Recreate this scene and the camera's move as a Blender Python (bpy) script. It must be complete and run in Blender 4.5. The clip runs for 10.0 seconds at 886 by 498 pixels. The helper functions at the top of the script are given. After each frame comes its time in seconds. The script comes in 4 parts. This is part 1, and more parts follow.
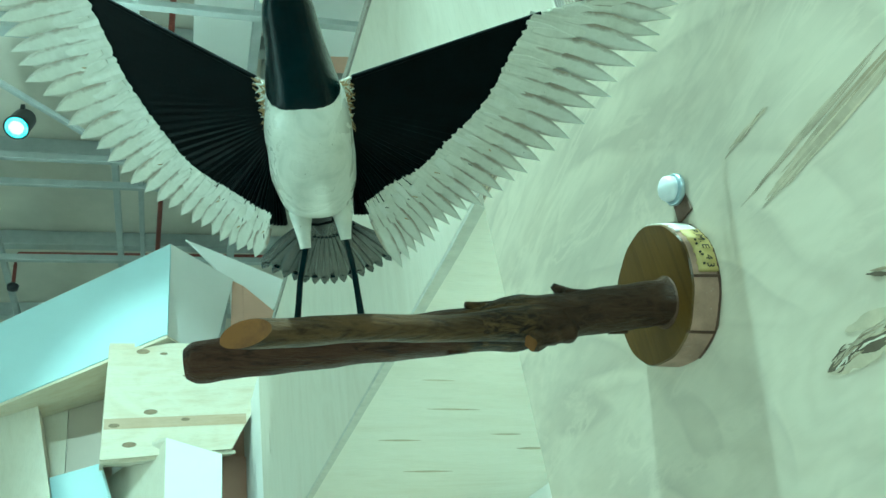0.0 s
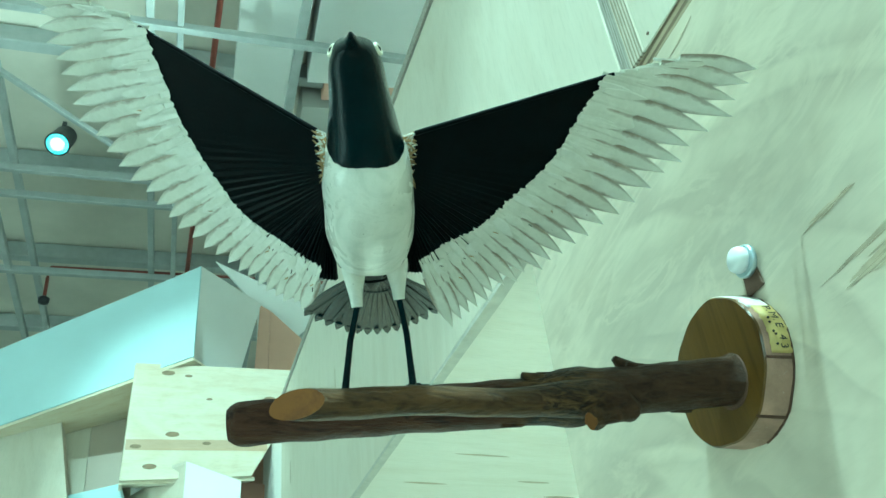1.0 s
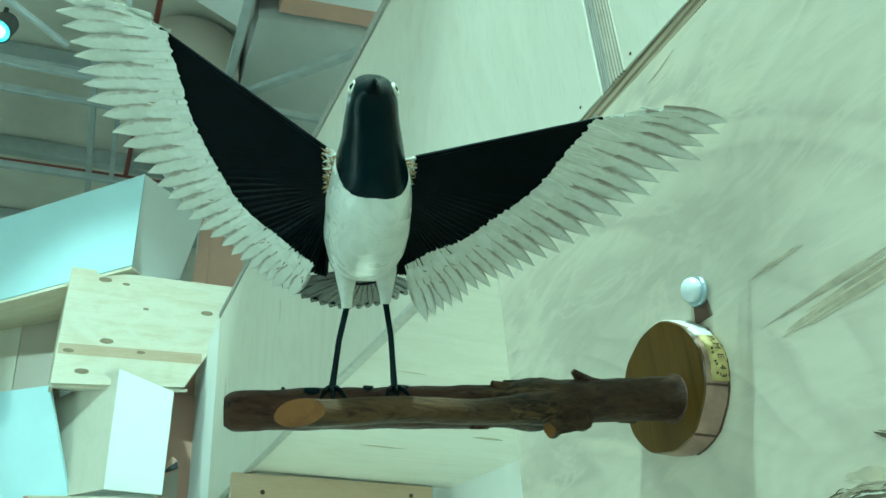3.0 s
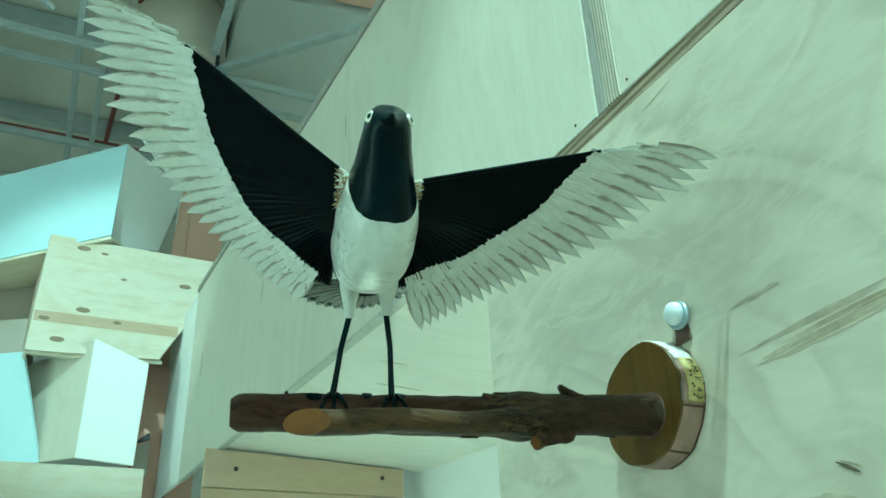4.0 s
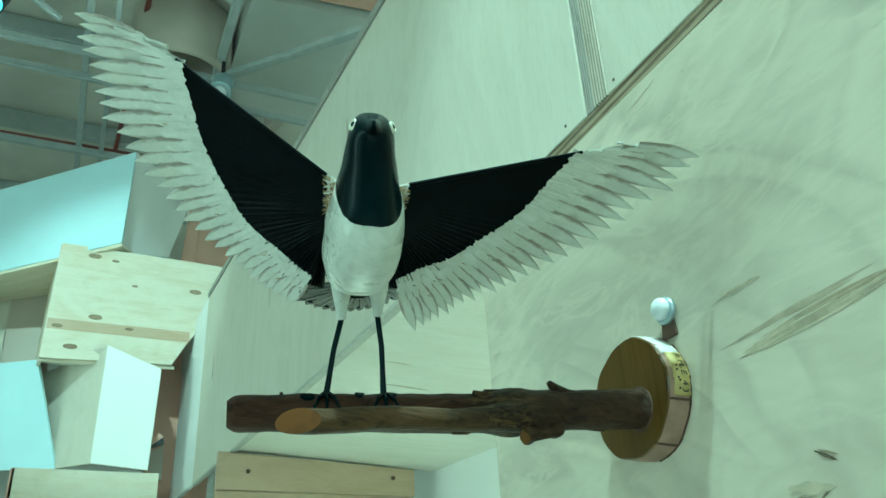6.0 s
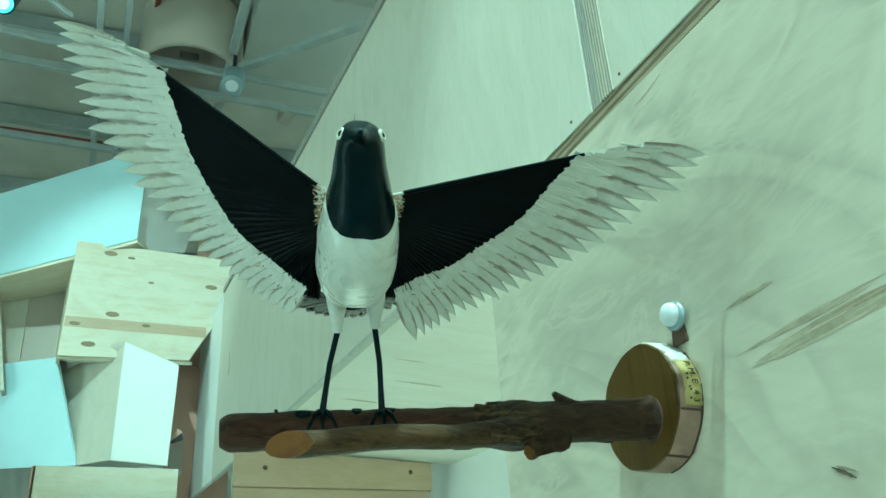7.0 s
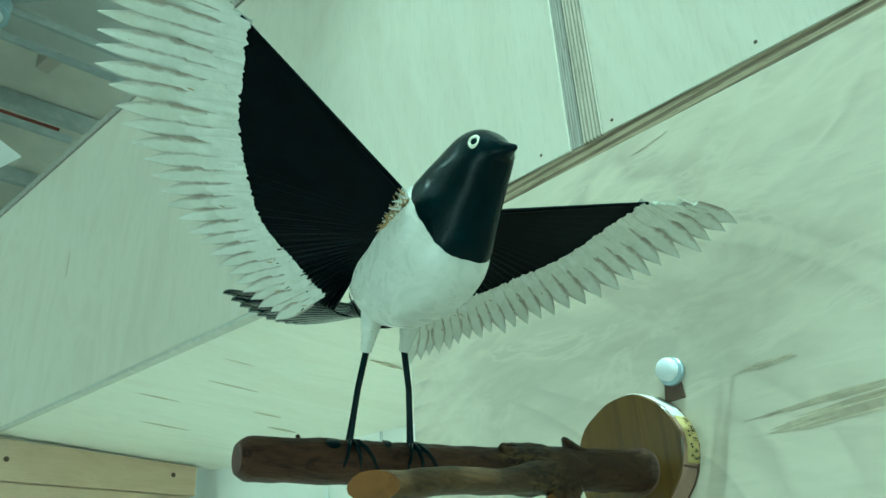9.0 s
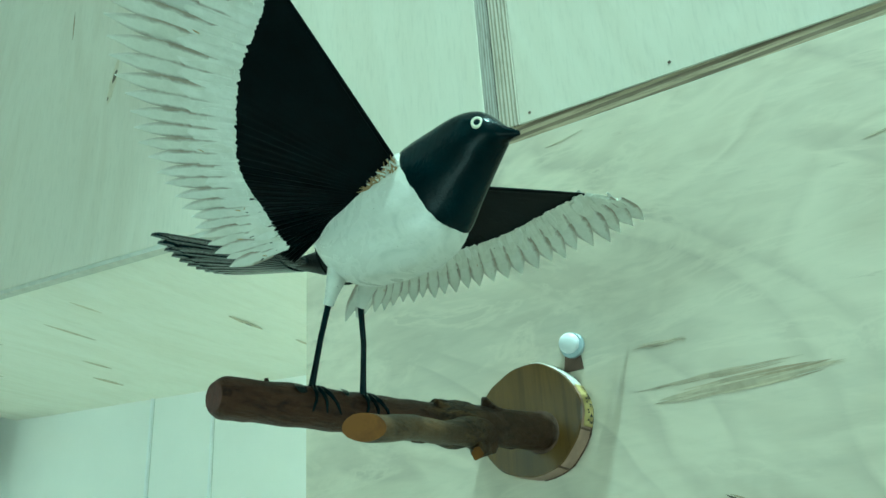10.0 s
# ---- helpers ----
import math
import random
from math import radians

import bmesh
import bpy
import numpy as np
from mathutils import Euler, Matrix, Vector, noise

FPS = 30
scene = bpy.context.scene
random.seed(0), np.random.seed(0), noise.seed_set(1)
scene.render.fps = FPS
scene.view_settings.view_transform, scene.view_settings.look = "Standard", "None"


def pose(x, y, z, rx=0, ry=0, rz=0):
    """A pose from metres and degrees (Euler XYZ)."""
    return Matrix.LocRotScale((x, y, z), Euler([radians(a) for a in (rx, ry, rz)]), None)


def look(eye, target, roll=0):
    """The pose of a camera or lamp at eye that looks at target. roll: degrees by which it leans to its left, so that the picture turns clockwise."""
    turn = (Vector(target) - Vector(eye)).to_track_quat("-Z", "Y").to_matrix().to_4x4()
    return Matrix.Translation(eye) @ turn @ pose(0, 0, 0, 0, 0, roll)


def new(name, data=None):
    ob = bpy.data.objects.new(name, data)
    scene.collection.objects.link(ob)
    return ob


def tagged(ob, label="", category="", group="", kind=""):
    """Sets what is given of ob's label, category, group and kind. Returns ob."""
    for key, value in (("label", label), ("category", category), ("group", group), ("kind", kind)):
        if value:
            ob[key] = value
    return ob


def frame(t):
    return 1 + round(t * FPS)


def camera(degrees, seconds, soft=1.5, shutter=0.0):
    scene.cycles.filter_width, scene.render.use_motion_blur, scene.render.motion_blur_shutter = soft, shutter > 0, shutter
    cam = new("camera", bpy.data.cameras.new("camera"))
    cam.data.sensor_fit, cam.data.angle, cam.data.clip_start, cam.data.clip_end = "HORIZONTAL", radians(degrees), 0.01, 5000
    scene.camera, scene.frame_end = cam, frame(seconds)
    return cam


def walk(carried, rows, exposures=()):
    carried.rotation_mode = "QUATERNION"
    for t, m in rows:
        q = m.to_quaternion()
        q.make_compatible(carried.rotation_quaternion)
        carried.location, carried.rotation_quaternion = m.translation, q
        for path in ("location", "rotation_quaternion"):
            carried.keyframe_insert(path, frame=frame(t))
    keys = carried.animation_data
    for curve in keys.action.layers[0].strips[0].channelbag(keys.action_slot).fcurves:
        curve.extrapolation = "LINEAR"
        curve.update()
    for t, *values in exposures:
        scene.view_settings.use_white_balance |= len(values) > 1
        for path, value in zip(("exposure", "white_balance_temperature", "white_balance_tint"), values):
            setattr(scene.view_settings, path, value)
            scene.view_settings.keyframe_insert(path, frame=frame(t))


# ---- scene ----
cam = camera(56.0, 10.0)
PATH = [
    (0, (0.016, -0.063, 1.538), (0.633, 1.499, 2.625), -10.9),
    (0.5, (0.01, -0.052, 1.555), (0.588, 1.501, 2.674), -9.4),
    (1, (-0.001, -0.048, 1.581), (0.553, 1.49, 2.734), -7.3),
    (1.5, (-0.014, -0.055, 1.597), (0.555, 1.491, 2.73), -6.7),
    (2, (-0.028, -0.072, 1.603), (0.568, 1.496, 2.693), -5.9),
    (3.5, (-0.089, -0.146, 1.628), (0.671, 1.445, 2.571), -3.4),
    (4, (-0.107, -0.162, 1.632), (0.665, 1.43, 2.565), -2.4),
    (4.5, (-0.112, -0.181, 1.624), (0.64, 1.43, 2.541), -2.4),
    (5, (-0.104, -0.188, 1.621), (0.648, 1.428, 2.529), -2.8),
    (5.5, (-0.095, -0.183, 1.633), (0.66, 1.436, 2.533), -3.0),
    (6, (-0.095, -0.188, 1.623), (0.652, 1.415, 2.557), -3.2),
    (7.5, (-0.055, -0.161, 1.675), (0.644, 1.506, 2.531), -3.3),
    (7.8, (-0.052, -0.133, 1.689), (0.645, 1.561, 2.491), -2.6),
    (8, (-0.063, -0.104, 1.706), (0.666, 1.577, 2.508), -1.0),
    (8.2, (-0.093, -0.082, 1.72), (0.724, 1.547, 2.544), -0.6),
    (8.5, (-0.153, -0.064, 1.724), (0.836, 1.411, 2.644), -2.7),
    (8.7, (-0.212, -0.047, 1.709), (0.878, 1.343, 2.647), -3.3),
    (9, (-0.275, 0.001, 1.71), (0.963, 1.301, 2.593), -3.7),
    (9.5, (-0.352, 0.05, 1.716), (1.101, 1.163, 2.522), -4.0),
    (10, (-0.398, 0.072, 1.692), (1.159, 1.045, 2.486), -3.9),
]
walk(cam, [(t, look(*p)) for t, *p in PATH], [(0, -0.58, 5090, -41), (2, -0.46, 5090, -41), (3.5, -0.79, 5080, -42), (6, -0.84, 5080, -42), (8, -0.80, 5080, -42), (8.5, -0.64, 5090, -41), (9, -0.80, 5090, -41), (10, -0.84, 5090, -41)])

# ---------------------------------------------------------------- light
world = bpy.data.worlds.new("hall_air")
scene.world = world
world.use_nodes = True
world.node_tree.nodes["Background"].inputs[0].default_value = (0.75, 0.9, 0.95, 1)
world.node_tree.nodes["Background"].inputs[1].default_value = 0.05


def area(name, eye, target, sx, sy, watts, colour, spread=180):
    lamp = bpy.data.lights.new(name, "AREA")
    lamp.shape, lamp.size, lamp.size_y, lamp.energy, lamp.color = "RECTANGLE", sx, sy, watts, colour
    lamp.spread = radians(spread)
    ob = new(name, lamp)
    ob.matrix_world = look(eye, target)
    return ob


# Added area fills without a visible source, brightening hall, boxes and plywood.
area("west_fill_light", (-6.6, 2.6, 1.3), (0.8, 3.6, 5.4), 3.4, 2.0, 95, (0.90, 0.97, 1.0))
area("south_fill_light", (-2.2, -6.6, 2.4), (-0.2, 3.5, 3.4), 6.0, 3.0, 290, (0.90, 0.98, 1.0))
area("overhead_fill_light", (-2.0, -0.6, 5.9), (0.4, 0.3, 2.3), 3.0, 3.0, 20, (1.0, 0.99, 0.95))
# Hidden fill added to brighten the niche ceiling from below.
area("niche_fill_light", (5.0, 2.0, 0.9), (0.7, 1.8, 2.3), 2.6, 1.6, 1850, (0.95, 1.0, 0.97), 62)


# ---------------------------------------------------------------- materials
def nodes_of(name):
    m = bpy.data.materials.new(name)
    m.use_nodes = True
    t = m.node_tree
    return m, t, t.nodes["Principled BSDF"]


def ramp(t, fac, stops):
    r = t.nodes.new("ShaderNodeValToRGB")
    r.color_ramp.elements[0].position, r.color_ramp.elements[0].color = stops[0][0], (*stops[0][1], 1)
    r.color_ramp.elements[1].position, r.color_ramp.elements[1].color = stops[-1][0], (*stops[-1][1], 1)
    for p, c in stops[1:-1]:
        r.color_ramp.elements.new(p).color = (*c, 1)
    t.links.new(fac, r.inputs[0])
    return r.outputs[0]


def noise_of(t, scale, stretch=(1, 1, 1), detail=5.0, rough=0.55, distort=0.0, space="Object", turn=(0, 0, 0)):
    c = t.nodes.new("ShaderNodeTexCoord")
    mp = t.nodes.new("ShaderNodeMapping")
    mp.inputs["Scale"].default_value = stretch
    mp.inputs["Rotation"].default_value = turn
    n = t.nodes.new("ShaderNodeTexNoise")
    n.inputs["Scale"].default_value, n.inputs["Detail"].default_value = scale, detail
    n.inputs["Roughness"].default_value, n.inputs["Distortion"].default_value = rough, distort
    t.links.new(c.outputs[space], mp.inputs[0])
    t.links.new(mp.outputs[0], n.inputs["Vector"])
    return n.outputs["Fac"]


def mix(t, fac, a, b, mode="MIX"):
    n = t.nodes.new("ShaderNodeMix")
    n.data_type, n.blend_type = "RGBA", mode
    for socket, v in ((n.inputs[0], fac), (n.inputs[6], a), (n.inputs[7], b)):
        if isinstance(v, (int, float)):
            socket.default_value = v
        elif isinstance(v, tuple):
            socket.default_value = (*v, 1)
        else:
            t.links.new(v, socket)
    return n.outputs[2]


def bump(t, bsdf, height, strength, distance=0.002):
    b = t.nodes.new("ShaderNodeBump")
    b.inputs["Strength"].default_value, b.inputs["Distance"].default_value = strength, distance
    t.links.new(height, b.inputs["Height"])
    t.links.new(b.outputs[0], bsdf.inputs["Normal"])


def plywood(name, light, dark, along="y", figure=1.0, rings=None, swirl=False):
    """Rotary-cut birch veneer: long grain, slow cloudy figure, fine pores."""
    m, t, b = nodes_of(name)
    st = {"x": (0.13, 1, 1), "y": (1, 0.13, 1), "z": (1, 1, 0.13)}[along]
    st2 = {"x": (0.4, 1, 1), "y": (1, 0.4, 1), "z": (1, 1, 0.4)}[along]
    cloud = noise_of(t, 2.6, st2, 4, 0.55, 3.2)
    grain = noise_of(t, 26, st, 8, 0.62, 0.6)
    pores = noise_of(t, 240, st, 3, 0.6)
    mid = tuple((p + q) / 2 for p, q in zip(light, dark))
    c = ramp(t, cloud, [(0.32, mid), (0.5, light), (0.68, mid)])
    g = ramp(t, grain, [(0.34, dark), (0.52, light), (0.75, light)])
    c = mix(t, 0.42 * figure, c, g)
    if swirl:
        band = noise_of(t, 2.4, st2, 3, 0.5, 4.0)
        c = mix(t, ramp(t, band, [(0.36, (0, 0, 0)), (0.47, (0.75, 0.75, 0.75)), (0.52, (0, 0, 0)), (0.60, (0.5, 0.5, 0.5)), (0.66, (0, 0, 0))]), c, tuple(v * 1.13 for v in light))
        slow = noise_of(t, 1.5, st2, 3, 0.5, 1.6)
        many = t.nodes.new("ShaderNodeMath")
        many.operation, many.inputs[1].default_value = "MULTIPLY", 11.0
        t.links.new(slow, many.inputs[0])
        saw = t.nodes.new("ShaderNodeMath")
        saw.operation = "FRACT"
        t.links.new(many.outputs[0], saw.inputs[0])
        line = ramp(t, saw.outputs[0], [(0.0, (0, 0, 0)), (0.55, (0.1, 0.1, 0.1)), (0.90, (0.8, 0.8, 0.8)), (1.0, (0, 0, 0))])
        where = ramp(t, noise_of(t, 5.0, (1, 1, 1), 4, 0.6, 0.6), [(0.38, (0, 0, 0)), (0.60, (1, 1, 1))])
        c = mix(t, mix(t, 1.0, line, where, "MULTIPLY"), c, (0.45, 0.40, 0.32))
        blot = noise_of(t, 4.5, st2, 5, 0.6, 1.2)
        c = mix(t, ramp(t, blot, [(0.50, (0, 0, 0)), (0.68, (0.65, 0.65, 0.65))]), c, (0.44, 0.405, 0.33))
    if swirl:
        flecks = ramp(t, noise_of(t, 60, (1, 0.16, 1), 5, 0.65, 0.5), [(0.66, (0, 0, 0)), (0.76, (0.55, 0.55, 0.55))])
        c = mix(t, flecks, c, (0.40, 0.345, 0.26))
        shine = ramp(t, noise_of(t, 9, (1, 0.3, 1), 5, 0.6, 2.6), [(0.52, (0, 0, 0)), (0.60, (0.5, 0.5, 0.5)), (0.64, (0, 0, 0))])
        c = mix(t, shine, c, tuple(v * 1.12 for v in light))
    p = ramp(t, pores, [(0.3, (0.86, 0.86, 0.86)), (0.5, (1, 1, 1))])
    c = mix(t, 0.28 if swirl else 0.5, c, p, "MULTIPLY")
    if rings:
        co = t.nodes.new("ShaderNodeTexCoord")
        mp = t.nodes.new("ShaderNodeMapping")
        mp.inputs["Location"].default_value, mp.inputs["Scale"].default_value = (0, -rings[0], -rings[1] * 1.7), (0, 1, 1.7)
        t.links.new(co.outputs["Object"], mp.inputs[0])
        w = t.nodes.new("ShaderNodeTexWave")
        w.wave_type, w.rings_direction = "RINGS", "SPHERICAL"
        w.inputs["Scale"].default_value, w.inputs["Distortion"].default_value, w.inputs["Detail"].default_value = 11, 9.0, 4
        w.inputs["Detail Scale"].default_value = 1.2
        t.links.new(mp.outputs[0], w.inputs["Vector"])
        far = t.nodes.new("ShaderNodeVectorMath")
        far.operation = "LENGTH"
        t.links.new(mp.outputs[0], far.inputs[0])
        fade = ramp(t, far.outputs["Value"], [(0.03, (0.42, 0.42, 0.42)), (0.26, (0, 0, 0))])
        c = mix(t, fade, c, mix(t, w.outputs["Fac"], mid, light))
    t.links.new(c, b.inputs["Base Color"])
    b.inputs["Roughness"].default_value = 0.55
    bump(t, b, pores, 0.12, 0.0006)
    return m


def laminated(name, axis, pitch, light, dark):
    """Cut edge of plywood: veneers one above the other, with torn fibres."""
    m, t, b = nodes_of(name)
    c = t.nodes.new("ShaderNodeTexCoord")
    w = t.nodes.new("ShaderNodeTexWave")
    w.bands_direction = axis
    w.inputs["Scale"].default_value = 0.314 / pitch
    w.inputs["Distortion"].default_value, w.inputs["Detail"].default_value = 0.35, 3
    w.inputs["Detail Scale"].default_value = 0.4
    t.links.new(c.outputs["Object"], w.inputs["Vector"])
    st = (1, 1, 0.06) if axis == "Y" else (1, 0.06, 1)
    fib = noise_of(t, 330, st, 4, 0.7)
    a = ramp(t, w.outputs["Fac"], [(0.25, dark), (0.6, light)])
    f = ramp(t, fib, [(0.38, (0.45, 0.42, 0.38)), (0.52, (1, 1, 1))])
    t.links.new(mix(t, 0.7, a, f, "MULTIPLY"), b.inputs["Base Color"])
    b.inputs["Roughness"].default_value = 0.75
    bump(t, b, fib, 0.35, 0.001)
    return m


def paint(name, colour, rough=0.4, vary=0.08, scale=14, bumpy=0.1, coat=0.0, spots=None, metal=0.0, gloss=0.5):
    m, t, b = nodes_of(name)
    n = noise_of(t, scale, (1, 1, 1), 5, 0.6)
    fine = noise_of(t, scale * 12, (1, 1, 1), 3, 0.6)
    c = ramp(t, n, [(0.3, tuple(max(0, v * (1 - vary)) for v in colour)), (0.7, tuple(min(1, v * (1 + vary)) for v in colour))])
    if spots:
        s = ramp(t, noise_of(t, scale * 2.7, (1, 1, 1), 6, 0.7), [(0.62, (0, 0, 0)), (0.74, (1, 1, 1))])
        c = mix(t, s, c, spots)
    t.links.new(c, b.inputs["Base Color"])
    b.inputs["Roughness"].default_value, b.inputs["Metallic"].default_value = rough, metal
    b.inputs["Coat Weight"].default_value = coat
    b.inputs["Specular IOR Level"].default_value = gloss
    b.inputs["Coat Roughness"].default_value = 0.12
    bump(t, b, fine, bumpy, 0.001)
    return m


def barked(name):
    """Smooth reddish bark towards the free end, dark cracked bark with ochre flakes towards the wall."""
    m, t, b = nodes_of(name)
    c = t.nodes.new("ShaderNodeTexCoord")
    sep = t.nodes.new("ShaderNodeSeparateXYZ")
    t.links.new(c.outputs["Object"], sep.inputs[0])
    mr = t.nodes.new("ShaderNodeMapRange")
    mr.inputs["From Min"].default_value, mr.inputs["From Max"].default_value = -0.22, -0.15
    t.links.new(sep.outputs[0], mr.inputs["Value"])
    long = noise_of(t, 150, (0.10, 1, 1), 7, 0.7, 0.7)
    blot = noise_of(t, 70, (0.5, 1, 1), 6, 0.65, 0.8)
    cells = noise_of(t, 170, (0.38, 1, 1), 7, 0.7, 0.7)
    fine = noise_of(t, 620, (0.4, 1, 1), 4, 0.65)
    red = ramp(t, long, [(0.30, (0.010, 0.005, 0.004)), (0.46, (0.060, 0.027, 0.015)), (0.70, (0.100, 0.049, 0.026))])
    red = mix(t, ramp(t, blot, [(0.58, (0, 0, 0)), (0.68, (0.8, 0.8, 0.8))]), red, (0.012, 0.007, 0.005))
    dark = ramp(t, cells, [(0.30, (0.010, 0.006, 0.004)), (0.46, (0.046, 0.025, 0.013)), (0.75, (0.086, 0.048, 0.026))])
    dark = mix(t, ramp(t, blot, [(0.60, (0, 0, 0)), (0.70, (0.7, 0.7, 0.7))]), dark, (0.014, 0.009, 0.006))
    col = mix(t, mr.outputs[0], red, dark)
    # torn flakes where the two limbs part
    off = t.nodes.new("ShaderNodeMath")
    off.operation, off.inputs[1].default_value = "ADD", 0.178
    t.links.new(sep.outputs[0], off.inputs[0])
    near = t.nodes.new("ShaderNodeMath")
    near.operation = "ABSOLUTE"
    t.links.new(off.outputs[0], near.inputs[0])
    zone = ramp(t, near.outputs[0], [(0.018, (1, 1, 1)), (0.042, (0, 0, 0))])
    torn = ramp(t, cells, [(0.40, (0.006, 0.004, 0.003)), (0.50, (0.05, 0.03, 0.014)), (0.60, (0.12, 0.072, 0.030)), (0.75, (0.20, 0.13, 0.06))])
    col = mix(t, zone, col, torn)
    t.links.new(col, b.inputs["Base Color"])
    b.inputs["Roughness"].default_value = 0.40
    b.inputs["Specular IOR Level"].default_value = 0.18
    bump(t, b, mix(t, 0.35, mix(t, mr.outputs[0], long, cells), fine), 1.0, 0.005)
    return m


def heartwood(name, light, dark, along=(1, 1, 0.1), scale=60, coat=0.5, rough=0.35, relief=0.15):
    m, t, b = nodes_of(name)
    g = noise_of(t, scale, along, 8, 0.7, 0.25)
    p = noise_of(t, scale / 4, along, 4, 0.6, 0.2)
    c = ramp(t, g, [(0.3, dark), (0.55, light), (0.8, light)])
    c = mix(t, ramp(t, p, [(0.4, (0, 0, 0)), (0.65, (1, 1, 1))]), c, mix(t, 0.5, c, dark))
    t.links.new(c, b.inputs["Base Color"])
    b.inputs["Roughness"].default_value = rough
    b.inputs["Coat Weight"].default_value, b.inputs["Coat Roughness"].default_value = coat, 0.15
    b.inputs["Specular IOR Level"].default_value = 0.2
    bump(t, b, g, relief, 0.001 + 0.002 * relief)
    return m


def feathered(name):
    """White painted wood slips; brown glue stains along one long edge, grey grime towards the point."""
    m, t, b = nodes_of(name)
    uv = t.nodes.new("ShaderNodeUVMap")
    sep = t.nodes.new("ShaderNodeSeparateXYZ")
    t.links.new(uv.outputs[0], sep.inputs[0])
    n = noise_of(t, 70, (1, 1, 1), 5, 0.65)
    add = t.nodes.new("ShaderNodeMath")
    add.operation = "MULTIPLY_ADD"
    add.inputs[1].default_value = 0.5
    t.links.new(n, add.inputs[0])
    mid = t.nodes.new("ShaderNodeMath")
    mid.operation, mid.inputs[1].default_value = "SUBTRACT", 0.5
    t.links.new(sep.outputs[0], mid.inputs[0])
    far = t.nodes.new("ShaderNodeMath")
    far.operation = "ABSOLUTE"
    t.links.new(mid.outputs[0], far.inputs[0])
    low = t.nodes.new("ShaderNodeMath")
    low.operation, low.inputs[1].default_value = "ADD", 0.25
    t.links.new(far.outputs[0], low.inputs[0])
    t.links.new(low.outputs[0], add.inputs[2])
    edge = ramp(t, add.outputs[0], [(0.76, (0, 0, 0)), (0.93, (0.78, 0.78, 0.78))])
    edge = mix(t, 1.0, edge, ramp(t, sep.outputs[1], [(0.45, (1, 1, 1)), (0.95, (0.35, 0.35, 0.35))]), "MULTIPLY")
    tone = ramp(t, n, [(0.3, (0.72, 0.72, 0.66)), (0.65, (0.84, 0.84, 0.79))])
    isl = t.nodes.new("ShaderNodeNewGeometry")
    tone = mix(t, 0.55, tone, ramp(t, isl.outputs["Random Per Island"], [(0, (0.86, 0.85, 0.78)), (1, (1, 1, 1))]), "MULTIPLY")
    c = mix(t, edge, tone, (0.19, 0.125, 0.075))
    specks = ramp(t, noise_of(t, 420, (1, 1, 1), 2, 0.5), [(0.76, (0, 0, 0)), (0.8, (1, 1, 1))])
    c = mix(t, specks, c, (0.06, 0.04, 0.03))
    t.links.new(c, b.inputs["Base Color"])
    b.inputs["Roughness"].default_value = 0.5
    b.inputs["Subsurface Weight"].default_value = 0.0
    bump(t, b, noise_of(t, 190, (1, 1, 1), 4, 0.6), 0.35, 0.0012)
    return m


def brushed_white(name):
    """White gloss laid on by hand: thin greyish patches, brush drag, a few specks."""
    m, t, b = nodes_of(name)
    patch = noise_of(t, 26, (1, 1, 1), 5, 0.6, 1.4)
    drag = noise_of(t, 110, (1, 0.25, 1), 4, 0.6, 0.4)
    c = ramp(t, patch, [(0.32, (0.68, 0.69, 0.63)), (0.48, (0.80, 0.80, 0.74)), (0.70, (0.84, 0.84, 0.78))])
    c = mix(t, 0.3, c, ramp(t, drag, [(0.35, (0.86, 0.86, 0.82)), (0.6, (1, 1, 1))]), "MULTIPLY")
    c = mix(t, ramp(t, noise_of(t, 300, (1, 1, 1), 2, 0.5), [(0.77, (0, 0, 0)), (0.80, (1, 1, 1))]), c, (0.16, 0.13, 0.09))
    t.links.new(c, b.inputs["Base Color"])
    t.links.new(ramp(t, patch, [(0.35, (0.42, 0.42, 0.42)), (0.6, (0.24, 0.24, 0.24))]), b.inputs["Roughness"])
    b.inputs["Coat Weight"].default_value, b.inputs["Coat Roughness"].default_value = 0.3, 0.14
    bump(t, b, mix(t, 0.4, patch, drag), 0.55, 0.0022)
    return m


PLY = plywood("birch_plywood", (0.60, 0.545, 0.435), (0.45, 0.385, 0.285), "y", 0.24, (0.33, 1.735), True)
PLY_UP = plywood("birch_plywood_upright", (0.66, 0.625, 0.53), (0.57, 0.52, 0.42), "z", 0.35)
PLY_SOFFIT = plywood("birch_plywood_soffit", (0.79, 0.77, 0.68), (0.68, 0.64, 0.53), "x", 0.7)
PINE = plywood("pine_boards", (0.74, 0.69, 0.56), (0.60, 0.49, 0.32), "x", 0.8)
BATTEN = plywood("pine_batten", (0.56, 0.43, 0.30), (0.44, 0.31, 0.19), "x", 0.6)
EDGE_BROWN = laminated("plywood_cut_edge", "Z", 0.011, (0.37, 0.30, 0.20), (0.17, 0.125, 0.08))
EDGE_PALE = laminated("plywood_cut_edge_pale", "Y", 0.0055, (0.60, 0.55, 0.46), (0.30, 0.26, 0.20))
GREY_EDGE = laminated("plywood_cut_edge_grey", "Y", 0.004, (0.42, 0.40, 0.36), (0.30, 0.28, 0.25))
GRAIN_DARK = paint("open_grain", (0.33, 0.265, 0.18), 0.8, 0.25, 60)
GRAIN_FAINT = paint("faint_grain", (0.575, 0.515, 0.39), 0.65, 0.1, 60)
END_DARK = paint("dark_sawn_end", (0.075, 0.022, 0.014), 0.5, 0.5, 90, 0.5, 0.3, (0.02, 0.008, 0.006))
